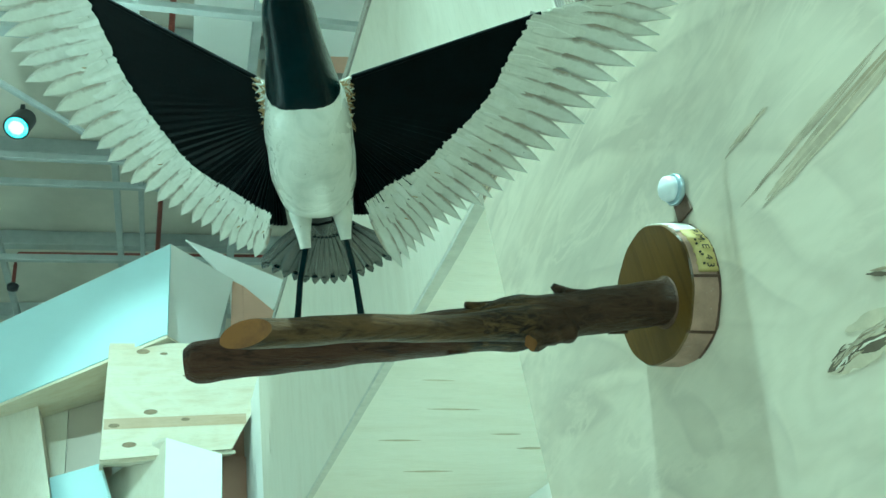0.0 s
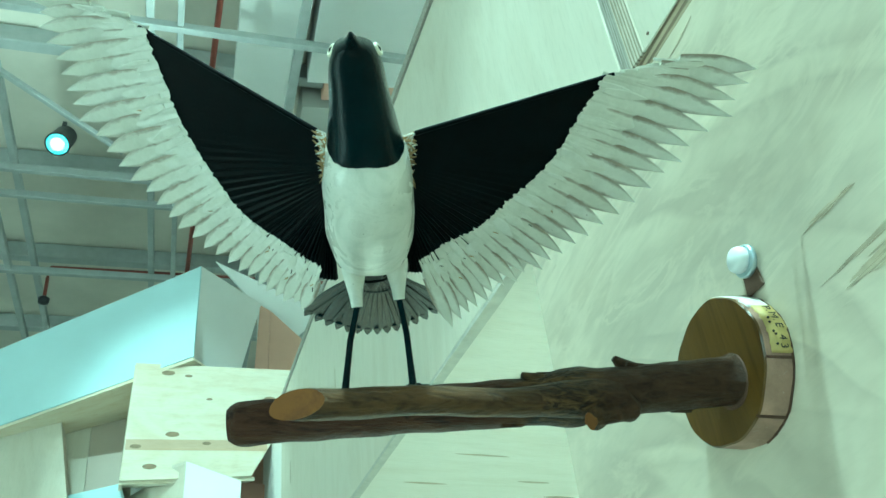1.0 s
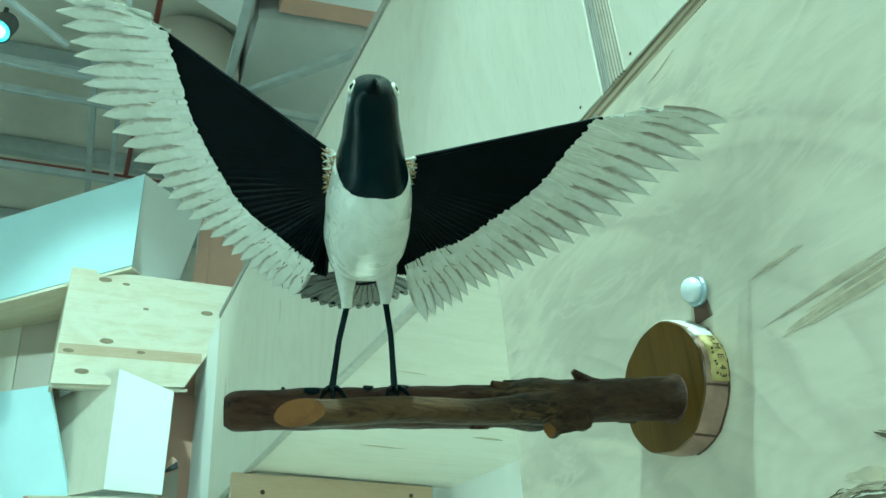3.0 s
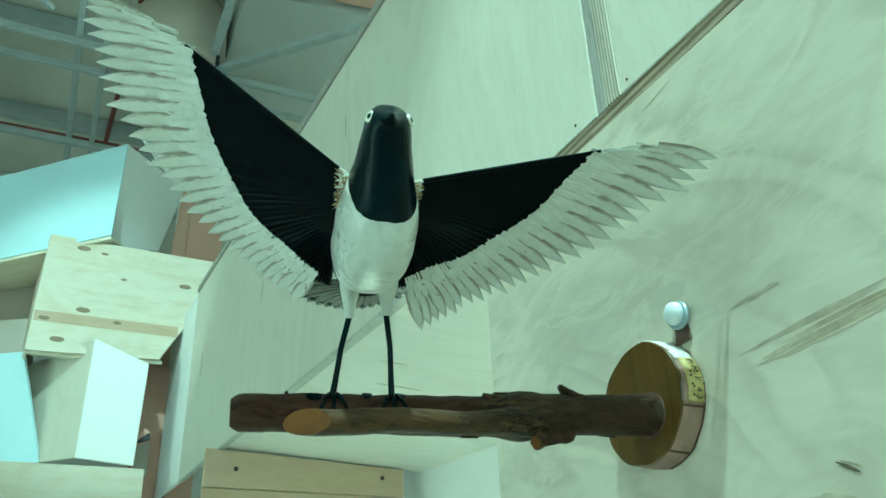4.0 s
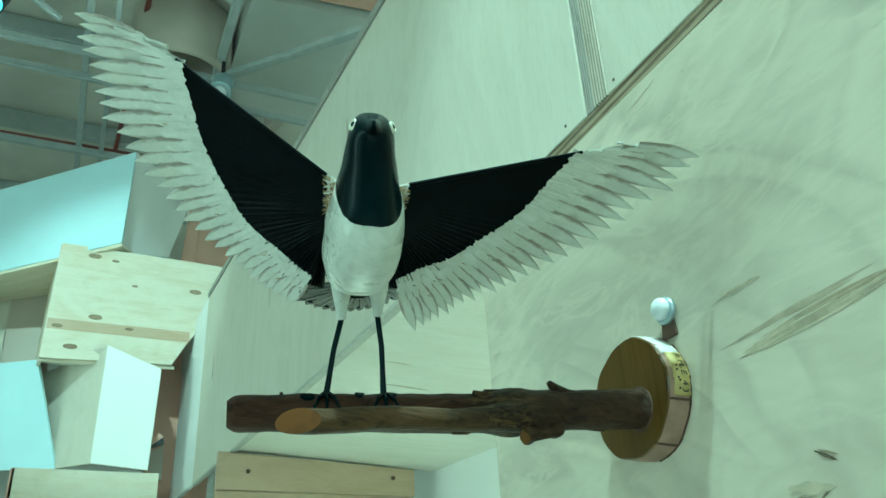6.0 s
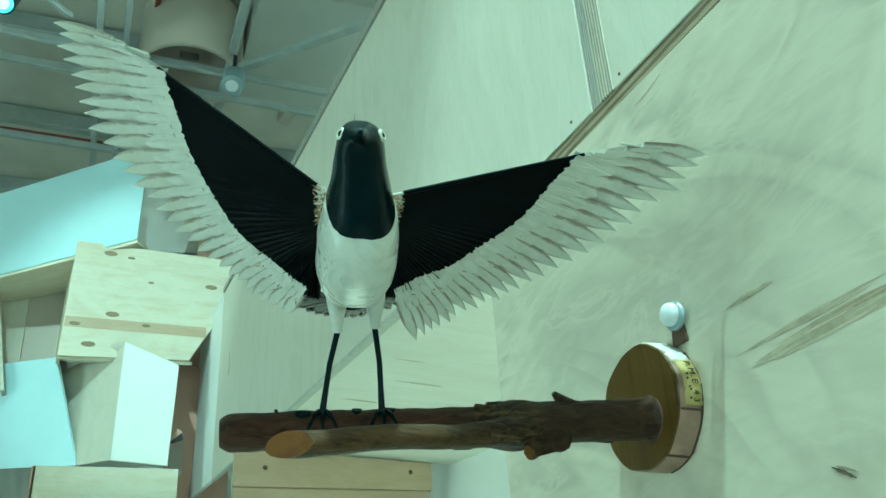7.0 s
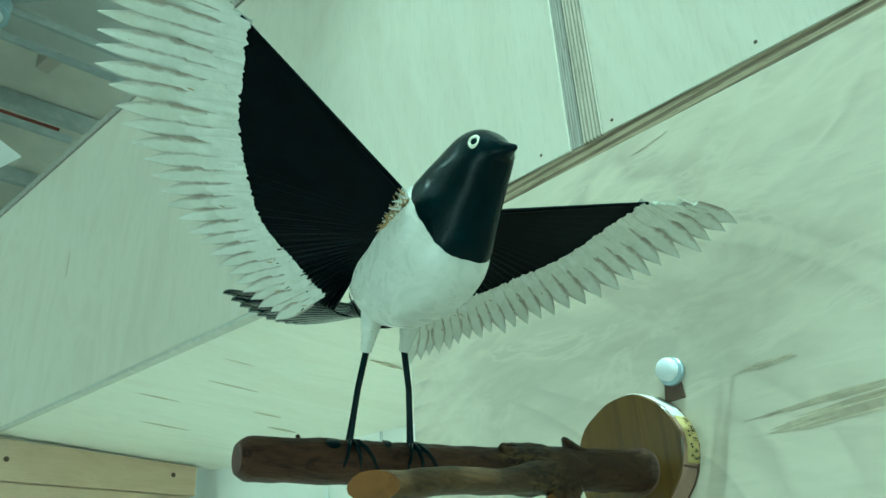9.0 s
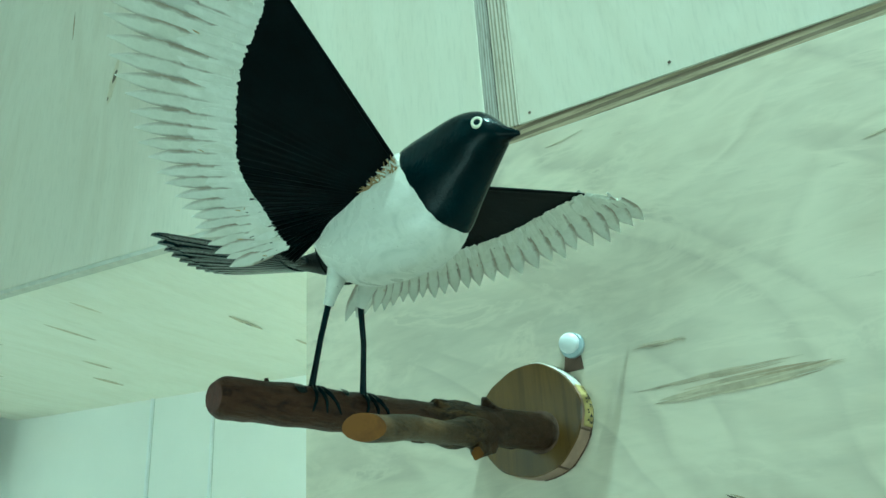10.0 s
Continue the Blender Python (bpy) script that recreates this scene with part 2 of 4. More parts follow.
FOOT_GREY = paint("grey_cut_edge", (0.52, 0.51, 0.45), 0.7, 0.1, 40)
JOINT = paint("pale_board_joint", (0.60, 0.61, 0.58), 0.7, 0.08, 20)
GRAIN_MID = paint("grey_grain", (0.405, 0.345, 0.255), 0.75, 0.22, 45)
GRAIN_SOFT = paint("soft_grain", (0.49, 0.425, 0.31), 0.7, 0.15, 60)
KNOT_DARK = paint("dark_knot", (0.11, 0.085, 0.055), 0.6, 0.3, 60)
KNOT = paint("pine_knot", (0.27, 0.20, 0.12), 0.6, 0.3, 30)
BLACK = paint("black_gloss_paint", (0.0016, 0.0090, 0.0115), 0.20, 0.4, 30, 0.55, 0.08, None, 0.0, 0.08)
BLACK_FAN = paint("black_wing_paint", (0.0010, 0.0030, 0.0038), 0.34, 0.5, 60, 0.35, 0.0, None, 0.0, 0.06)
WHITE = brushed_white("white_gloss_paint")
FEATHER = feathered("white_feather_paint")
TAIL = paint("tail_paint", (0.013, 0.017, 0.017), 0.24, 0.6, 90, 0.4, 0.08, (0.12, 0.12, 0.11), 0.0, 0.18)
GLUE = paint("tan_glue", (0.42, 0.29, 0.14), 0.6, 0.25, 120, 0.4)
EYE_RING = paint("eye_ring_paint", (0.78, 0.76, 0.62), 0.35)
BARK = barked("dark_bark")
PEELED = heartwood("peeled_wood", (0.110, 0.062, 0.024), (0.014, 0.007, 0.003), (0.07, 1, 1), 200, 0.08, 0.42, 0.9)
CUT = heartwood("cut_end_wood", (0.155, 0.064, 0.009), (0.060, 0.023, 0.005), (1, 1, 0.7), 55, 0.0, 0.5)
DISC = heartwood("varnished_disc_wood", (0.118, 0.066, 0.014), (0.066, 0.035, 0.008), (1, 1, 0.06), 110, 0.6, 0.3)
RIM = paint("peeled_rim", (0.34, 0.22, 0.16), 0.6, 0.3, 40, 0.4, 0.0, (0.55, 0.48, 0.40))
RIM_DARK = paint("rim_bark", (0.09, 0.045, 0.025), 0.7, 0.3, 60, 0.5)
SMEAR = paint("white_smear", (0.74, 0.71, 0.66), 0.5, 0.2, 60, 0.3, 0.0, (0.40, 0.28, 0.22))
TAG_CREAM = paint("cream_tag_card", (0.50, 0.39, 0.14), 0.6, 0.12, 80)
INK = paint("ink", (0.01, 0.01, 0.01), 0.6)
PLASTIC = paint("white_plastic", (0.82, 0.84, 0.86), 0.3, 0.02)
PLASTIC_OLD = paint("pale_resin", (0.66, 0.62, 0.52), 0.5, 0.2, 80)
ZINC = paint("zinc_washer", (0.45, 0.52, 0.56), 0.35, 0.08, 40, 0.05, 0, None, 0.7)
IRON = paint("brown_iron", (0.09, 0.05, 0.03), 0.5, 0.3, 60, 0.2)
STEEL = paint("galvanised_steel", (0.42, 0.44, 0.435), 0.55, 0.1, 8, 0.05, 0, None, 0.1)
DECK = paint("grey_roof_deck", (0.62, 0.585, 0.51), 0.7, 0.12, 1.5)
HALL = paint("pale_hall_paint", (0.56, 0.56, 0.53), 0.7, 0.06, 1.2)
FLOOR = paint("grey_hall_floor", (0.62, 0.60, 0.56), 0.5, 0.1, 2)
PANEL_WHITE = paint("white_board", (0.84, 0.84, 0.82), 0.55, 0.03, 2.5, 0.03)
# White board with cool daylight put into its colour as pale blue.
PANEL_COOL_LIT = paint("white_board_cool_lit", (0.58, 0.76, 0.82), 0.5, 0.05, 2.5, 0.03)
PINK = paint("pink_board", (0.62, 0.40, 0.30), 0.6, 0.06, 3)
RED_PIPE = paint("red_pipe_paint", (0.20, 0.05, 0.035), 0.45, 0.1)
DARK_IRON = paint("black_lamp_housing", (0.02, 0.022, 0.025), 0.4)
LAMP_BLUE = paint("pale_blue_lamp_housing", (0.36, 0.47, 0.52), 0.35, 0.06, 20, 0.05)
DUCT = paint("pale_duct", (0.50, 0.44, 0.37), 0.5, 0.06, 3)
GLOW, _t, _b = nodes_of("lamp_lens")
_b.inputs["Emission Color"].default_value = (0.40, 1.0, 1.0, 1)
_b.inputs["Emission Strength"].default_value = 9
# Emissive cyan ring standing in for the bloom around a lit lens.
HALO, _t, _b = nodes_of("lamp_lens_bloom")
_b.inputs["Emission Color"].default_value = (0.05, 0.75, 0.85, 1)
_b.inputs["Emission Strength"].default_value = 1.6


# ---------------------------------------------------------------- mesh helpers
class Heap:
    """Vertices and faces with material numbers, for one mesh."""

    def __init__(self):
        self.v, self.f, self.m, self.uv, self.s = [], [], [], [], []

    def add(self, verts, faces, mat=0, uvs=None, smooth=True):
        o = len(self.v)
        self.v += [tuple(p) for p in verts]
        for f in faces:
            self.f.append([o + i for i in f])
            self.m.append(mat)
            self.s.append(smooth)
            self.uv += [uvs[i] if uvs else (0.0, 0.0) for i in f]

    def object(self, name, mats, parent=None, label=""):
        me = bpy.data.meshes.new(name)
        me.from_pydata(self.v, [], self.f)
        for m in mats:
            me.materials.append(m)
        layer = me.uv_layers.new(name="UVMap")
        layer.data.foreach_set("uv", [c for p in self.uv for c in p])
        me.polygons.foreach_set("material_index", self.m)
        me.polygons.foreach_set("use_smooth", self.s)
        bm = bmesh.new()
        bm.from_mesh(me)
        bmesh.ops.recalc_face_normals(bm, faces=bm.faces)
        bm.to_mesh(me)
        bm.free()
        ob = new(name, me)
        if parent:
            ob.parent = parent
        if label:
            tagged(ob, label)
        return ob


def part(name, bm, material, parent=None, label=""):
    me = bpy.data.meshes.new(name)
    bmesh.ops.recalc_face_normals(bm, faces=bm.faces)
    bm.to_mesh(me)
    bm.free()
    me.materials.append(material)
    ob = new(name, me)
    if parent:
        ob.parent = parent
    if label:
        tagged(ob, label)
    return ob


def prism(points, offset, bevel=0.0015):
    """A solid between a polygon and the same polygon moved by offset."""
    bm = bmesh.new()
    a = [bm.verts.new(p) for p in points]
    b = [bm.verts.new(Vector(p) + Vector(offset)) for p in points]
    n = len(a)
    bm.faces.new(a)
    bm.faces.new(b[::-1])
    for i in range(n):
        bm.faces.new((a[i], b[i], b[(i + 1) % n], a[(i + 1) % n]))
    if bevel:
        bmesh.ops.bevel(bm, geom=bm.edges[:], offset=bevel, segments=1, affect="EDGES")
    return bm


def box(x0, x1, y0, y1, z0, z1, bevel=0.0015):
    return prism([(x0, y0, z0), (x1, y0, z0), (x1, y1, z0), (x0, y1, z0)], (0, 0, z1 - z0), bevel)


def frames_along(pts):
    pts = [Vector(p) for p in pts]
    out = []
    for i, p in enumerate(pts):
        d = (pts[min(i + 1, len(pts) - 1)] - pts[max(i - 1, 0)]).normalized()
        ref = Vector((0, 0, 1)) if abs(d.z) < 0.9 else Vector((1, 0, 0))
        a = d.cross(ref).normalized()
        out.append((p, a, a.cross(d).normalized(), d))
    return out


def tube(heap, pts, radii, n=10, mat=0, wobble=0.0, capmat=None, seed=0, rough=0.0):
    fr = frames_along(pts)
    vs, fs = [], []
    for k, (p, a, b, d) in enumerate(fr):
        for j in range(n):
            th = 2 * math.pi * j / n
            r = radii[k] * (1 + wobble * noise.noise(Vector((p.x * 40 + seed, math.cos(th) * 1.3, math.sin(th) * 1.3 + p.x * 6))) + rough * noise.noise(Vector((p.x * 90 + seed, math.cos(th) * 7, math.sin(th) * 7))))
            vs.append(p + a * (r * math.cos(th)) + b * (r * math.sin(th)))
    for k in range(len(fr) - 1):
        for j in range(n):
            q = (j + 1) % n
            fs.append((k * n + j, k * n + q, (k + 1) * n + q, (k + 1) * n + j))
    heap.add(vs, fs, mat)
    for ring in (list(range(n)), [(len(fr) - 1) * n + j for j in range(n)]):
        heap.add([vs[i] for i in ring], [list(range(n))], mat if capmat is None else capmat, None, False)


def bar(name, a, b, w, h, material, parent=None):
    """A straight rolled bar with a rectangular section."""
    d = (Vector(b) - Vector(a)).normalized()
    side = d.cross(Vector((0, 0, 1))).normalized() if abs(d.z) < 0.95 else Vector((1, 0, 0))
    up = side.cross(d)
    q = [Vector(a) + side * (sx * w / 2) + up * (sz * h / 2) for sx, sz in ((-1, -1), (1, -1), (1, 1), (-1, 1))]
    return part(name, prism(q, Vector(b) - Vector(a), min(w, h) * 0.08), material, parent)


def root(name, place, label, category, group="", kind=""):
    e = new(name)
    e.location = place
    e.empty_display_size = 0.05
    return tagged(e, label, category, group, kind)


# ---------------------------------------------------------------- plywood wall
WX = 0.448          # room face of the plywood wall
TH = 0.021          # sheet thickness


def band_low(y):
    return 2.236 + 0.03 * (y - 0.4)


def band_top(y):
    return 2.262 + 0.045 * (y - 0.48)


def lintel_low(y):
    return 2.262 + 0.045 * (y - 0.48) if y < 1.0 else 2.2854 + 0.085 * (y - 1.0)


def lintel_top(y):
    return 3.12 + 0.14 * (y - 1.25)


def sheet(name, outline, material, depth=TH, x=WX, label="", parent=None):
    return part(name, prism([(x, y, z) for y, z in outline], (depth, 0, 0), 0.001), material, parent, label)


wall = sheet("wall_east", [(-3.0, 0.0), (0.838, 0.0), (0.838, band_low(0.838)), (-3.0, band_low(-3.0))], PLY)
tagged(wall, "pale birch plywood wall sheet with open grain and knots", "wall", "", "structure")
edge = sheet("trim_wall_head", [(-3.0, band_low(-3.0)), (0.838, band_low(0.838)), (0.838, band_top(0.838)), (-3.0, band_top(-3.0))], EDGE_BROWN, TH, WX + 0.0015)
tagged(edge, "brown cut plywood edge strip with visible veneer layers", "trim", "", "structure")
up1 = sheet("wall_east_upper", [(-3.0, band_top(-3.0)), (0.4705, band_top(0.4705)), (0.4705, 3.3), (-3.0, 3.3)], PLY_UP)
tagged(up1, "pale plain plywood sheet above the wall", "wall", "", "structure")
st1 = sheet("trim_post_pale", [(0.471, band_top(0.471)), (0.4995, band_top(0.4995)), (0.4995, 3.32), (0.471, 3.32)], EDGE_PALE, TH, WX - 0.001)
tagged(st1, "upright cut plywood edge with pale torn veneer layers", "trim", "", "structure")
st2 = sheet("trim_post_grey", [(0.5, band_top(0.5)), (0.5205, band_top(0.5205)), (0.5205, 3.32), (0.5, 3.32)], GREY_EDGE, TH, WX + 0.001)
tagged(st2, "upright grey cut plywood edge beside the pale one", "trim", "", "structure")
lint = sheet("wall_east_lintel", [(0.521, lintel_low(0.521)), (1.0, lintel_low(1.0)), (3.9, lintel_low(3.9)), (3.9, lintel_top(3.9)), (0.521, lintel_top(0.521))], PLY_UP)
tagged(lint, "large pale plywood sheet over the niche opening", "wall", "", "structure")
lint2 = sheet("wall_east_lintel_end", [(3.906, lintel_low(3.906)), (5.48, lintel_low(5.48)), (5.25, lintel_top(5.25) - 0.03), (3.906, lintel_top(3.906))], PANEL_WHITE)
tagged(lint2, "white board closing the end of the plywood wall", "wall", "", "structure")
cap = sheet("trim_lintel_top", [(0.521, lintel_top(0.521) + 0.001), (3.9, lintel_top(3.9) + 0.001), (3.9, lintel_top(3.9) + 0.03), (0.521, lintel_top(0.521) + 0.03)], GREY_EDGE, 0.03, WX - 0.006)
tagged(cap, "thin grey edge strip along the top of the plywood sheet", "trim", "", "structure")
seal = sheet("trim_lintel_foot", [(0.838, lintel_low(0.838) - 0.009), (1.0, lintel_low(1.0) - 0.009), (3.9, lintel_low(3.9) - 0.009), (3.9, lintel_low(3.9) - 0.001), (1.0, lintel_low(1.0) - 0.001), (0.838, lintel_low(0.838) - 0.001)], FOOT_GREY, TH, WX)
tagged(seal, "grey cut edge along the foot of the plywood sheet", "trim", "", "structure")

# niche behind the wall's end
FALL = 0.055        # the niche ceiling falls towards its back
def soffit_z(x, y):
    return (2.262 + 0.046 * (y - 0.5) if y < 1.0 else 2.285 + 0.085 * (y - 1.0)) - FALL * (x - WX - TH)


soff = part("ceiling_niche", prism([(x, y, soffit_z(x, y)) for x, y in ((WX + TH, 0.5), (WX + TH, 1.0), (WX + TH, 2.95), (1.34, 2.95), (1.34, 1.0), (1.34, 0.5))], (0, 0, 0.02), 0.0), PLY_SOFFIT)
tagged(soff, "pale plywood underside of the niche with faint knots", "ceiling", "", "structure")
# Real wall; its unseen top blocks the niche fill, the gap below admits it.
nb = part("wall_niche_back", box(1.26, 1.30, 0.2, 5.4, 1.55, 4.2), PANEL_WHITE)
tagged(nb, "white painted board wall at the back of the niche", "wall", "", "structure")
for y, w in ((2.197, 0.010), (1.925, 0.008)):
    part("joint", box(1.2585, 1.2597, y - 0.003, y + w + 0.003, 1.56, 2.7, 0), JOINT, nb)
    part("cover_strip", box(1.252, 1.2595, y, y + w, 1.56, 2.7, 0.001), PLASTIC, nb)
nf = part("wall_niche_end", box(WX + TH, 1.16, 3.02, 3.06, 0.0, 2.6), PLY_SOFFIT)
tagged(nf, "pale plywood board wall closing the niche", "wall", "", "structure")
rail = root("niche_rail", (0.8, 2.95, 2.35), "pine batten fixed with two screws under the niche ceiling", "batten")
b = part("board", prism([(-0.40, -0.03, 0.087), (-0.40, -0.03, -0.05), (0.372, -0.03, -0.05), (0.372, -0.03, 0.055)], (0, 0.03, 0), 0.0015), BATTEN, rail)
part("lower_board", box(-0.40, 0.36, -0.018, 0.0, -0.19, -0.052), BATTEN, rail)
for x in (0.513, 1.082):
    h = Heap()
    tube(h, [(x - 0.8, -0.0305, 0.018), (x - 0.8, -0.032, 0.018)], [0.009, 0.008], 10)
    h.object("screw", [IRON], rail)

# marks in the veneer of the wall


LIFT = [0]


def blade(y0, z0, y1, z1, w, material, name="grain_mark", parent=None, x=WX, bend=0.0):
    """A thin open-grain scar, pointed at both ends."""
    LIFT[0] = (LIFT[0] + 1) % 97
    up_ = 0.00015 + 0.000006 * LIFT[0]
    a, c = Vector((0, y0, z0)), Vector((0, y1, z1))
    d = (c - a)
    n = Vector((0, -d.z, d.y)).normalized()
    h = Heap()
    k = 12
    vs = []
    for i in range(k + 1):
        s = i / k
        wid = w * math.sin(math.pi * s) ** 0.7 * (0.75 + 0.4 * noise.noise(Vector((s * 7, y0 * 30, z0 * 30))))
        p = a + d * s + n * (bend * math.sin(math.pi * s))
        for sg in (-1, 1):
            q = p + n * (sg * wid / 2)
            vs.append((x - up_, q.y, q.z))
            vs.append((x + 0.0003, q.y, q.z))
    fs = []
    for i in range(k):
        o, q = i * 4, i * 4 + 4
        fs += [(o, o + 2, q + 2, q), (o + 1, q + 1, q + 3, o + 3), (o, q, q + 1, o + 1), (o + 2, o + 3, q + 3, q + 2)]
    h.add(vs, fs, 0, None, False)
    return h.object(name, [material], parent)




def scar(y0, z0, y1, z1, w, count, seed, mats):
    """Torn grain: many thin pointed fibres side by side, denser in the middle."""
    rng_ = random.Random(seed)
    d = Vector((0, y1 - y0, z1 - z0))
    n_ = Vector((0, -d.z, d.y)).normalized()
    for i in range(count):
        o = w * 0.5 * rng_.uniform(-1, 1)
        a = min(0.6, max(0.0, abs(o) / w * 0.5 + rng_.uniform(-0.08, 0.22)))
        e = max(0.45, min(1.0, 1 - abs(o) / w * 0.35 - rng_.uniform(-0.05, 0.35)))
        p = Vector((0, y0, z0)) + d * a + n_ * o
        q = Vector((0, y0, z0)) + d * e + n_ * (o * 0.8)
        blade(p.y, p.z, q.y, q.z, rng_.uniform(0.16, 0.34) * w + 0.0006, mats[i % len(mats)], "grain_mark", wall, WX, rng_.uniform(-0.0015, 0.0015))


scar(0.376, 1.890, 0.185, 1.896, 0.0055, 10, 1, (GRAIN_MID, GRAIN_SOFT, GRAIN_MID))
blade(0.350, 1.8775, 0.165, 1.884, 0.0125, GRAIN_SOFT, parent=wall)
scar(0.356, 1.876, 0.160, 1.884, 0.0135, 26, 2, (GRAIN_MID, GRAIN_SOFT, GRAIN_MID, GRAIN_DARK, GRAIN_SOFT))
scar(0.372, 1.937, 0.298, 1.938, 0.0045, 8, 3, (GRAIN_MID, GRAIN_SOFT))
scar(0.10, 2.097, 0.02, 2.10, 0.006, 6, 4, (GRAIN_SOFT, GRAIN_FAINT))
scar(0.44, 2.215, 0.385, 2.222, 0.004, 4, 5, (GRAIN_SOFT,))
knot = root("wall_knot", (WX, 0.30, 1.765), "dark oval knot with rings in the plywood", "knot")
for args in (
        (0.0650, -0.0270, -0.0050, -0.0320, 0.0240, GRAIN_SOFT),
        (0.0350, -0.0110, -0.0140, -0.0190, 0.0140, GRAIN_SOFT),
        (0.0640, -0.0270, 0.0300, -0.0240, 0.0100, KNOT_DARK),
        (0.0390, -0.0240, -0.0020, -0.0320, 0.0095, KNOT_DARK),
        (0.0310, -0.0290, 0.0070, -0.0340, 0.0070, KNOT_DARK),
        (0.0570, -0.0290, 0.0370, -0.0250, 0.0022, PLASTIC_OLD),
        (0.0400, -0.0250, 0.0480, -0.0310, 0.0018, PLASTIC_OLD),
        (0.0390, -0.0250, 0.0170, -0.0270, 0.0030, PLASTIC_OLD),
        (0.0200, -0.0270, 0.0020, -0.0300, 0.0022, PLASTIC_OLD),
        (0.0100, -0.0350, 0.0030, -0.0360, 0.0050, PLASTIC_OLD),
        (-0.0010, 0.0120, -0.0220, -0.0010, 0.0042, KNOT_DARK),
        (-0.0050, 0.0120, -0.0250, 0.0030, 0.0026, GRAIN_DARK)):
    blade(*args[:4], args[4], args[5], "knot_ring", knot, 0.0)
KN = random.Random(8)
for i in range(26):
    u = KN.uniform(0.0, 0.8)
    y0, z0 = 0.062 - 0.075 * u, -0.0275 + 0.006 * math.sin(u * 3.3) + KN.uniform(-0.006, 0.004)
    blade(y0, z0, y0 - KN.uniform(0.008, 0.020), z0 + KN.uniform(-0.002, 0.004), KN.uniform(0.0010, 0.0024), (KNOT_DARK, GRAIN_DARK, GRAIN_MID)[i % 3], "knot_ring", knot, 0.0, KN.uniform(-0.0015, 0.0015))
for y, z in ((0.455, 2.273), (0.269, 2.267), (0.567, 2.281)):
    h = Heap()
    tube(h, [(WX - 0.0008, y, z), (WX + 0.001, y, z)], [0.0022, 0.0022], 8)
    tagged(h.object("nail_head", [IRON]), "small dark nail head driven into the plywood", "nail", "nails in the plywood")
blade(2.392, 2.885, 2.393, 2.795, 0.010, GRAIN_SOFT, parent=lint)
blade(3.555, 3.04, 3.553, 2.925, 0.012, GRAIN_DARK, parent=lint)
blade(1.534, 2.98, 1.529, 2.90, 0.005, GRAIN_DARK, parent=lint)
blade(1.350, 2.775, 1.372, 2.665, 0.026, GRAIN_FAINT, "knot_mark", lint)
blade(1.352, 2.742, 1.362, 2.712, 0.015, KNOT_DARK, "knot_mark", lint, WX - 0.001)
blade(1.372, 2.684, 1.373, 2.676, 0.006, KNOT_DARK, "knot_mark", lint, WX - 0.001)


def soffit_mark(x, y, lx, w, material):
    """A flat scar in the niche ceiling, along its grain."""
    h = Heap()
    vs = []
    for i in range(9):
        s = i / 8
        ww = w * math.sin(math.pi * min(0.98, max(0.02, s))) ** 0.8
        for sg in (-1, 1):
            for dz in (-0.0004, 0.001):
                vs.append((x + lx * (s - 0.5), y + sg * ww / 2, soffit_z(x + lx * (s - 0.5), y + sg * ww / 2) + dz))
    fs = []
    for i in range(8):
        o, q = i * 4, i * 4 + 4
        fs += [(o, o + 2, q + 2, q), (o + 1, q + 1, q + 3, o + 3), (o, q, q + 1, o + 1), (o + 2, o + 3, q + 3, q + 2)]
    h.add(vs, fs, 0, None, False)
    h.object("grain_mark", [material], soff)


for x, y, lx, w, m in ((0.835, 1.364, 0.10, 0.012, GRAIN_SOFT), (0.84, 1.366, 0.03, 0.008, KNOT_DARK), (1.003, 1.35, 0.05, 0.008, GRAIN_SOFT), (1.04, 2.125, 0.10, 0.02, GRAIN_SOFT), (0.696, 1.794, 0.14, 0.012, GRAIN_SOFT),
                       (0.786, 2.365, 0.16, 0.02, GRAIN_SOFT), (0.908, 1.992, 0.09, 0.014, GRAIN_SOFT), (0.60, 1.60, 0.08, 0.010, GRAIN_FAINT), (0.62, 2.05, 0.12, 0.016, GRAIN_SOFT)):
    soffit_mark(x, y, lx, w, m)

# ---------------------------------------------------------------- perch on a wooden disc
perch = root("wall_perch", (WX, 0.487, 1.876), "dark bark-covered branch perch on a varnished round wood disc", "perch")
PO = Vector((WX, 0.487, 1.876))


def at(x, y, z):
    return Vector((x, y, z)) - PO


# main branch
h = Heap()
A, B = Vector((0.027, 0.549, 1.849)), Vector((0.424, 0.476, 1.862))
pts, rad = [], []
for i in range(121):
    s = i / 120
    p = A.lerp(B, s)
    p.z += 0.0008 * math.sin(s * 9.0) - 0.001 * math.sin(math.pi * s)
    r = 0.0165 + 0.0035 * s + 0.0045 * math.exp(-((s - 0.66) / 0.05) ** 2) + 0.0009 * noise.noise(Vector((s * 14, 3, 1)))
    if i < 3:
        r *= (0.70, 0.86, 0.97)[i]
    if i == 120:
        r *= 1.12
    pts.append(p - PO)
    rad.append(r)
tube(h, pts, rad, 36, 0, 0.05, 1, 3, 0.04)
h.object("branch", [BARK, END_DARK], perch, "dark reddish bark with a sawn end")


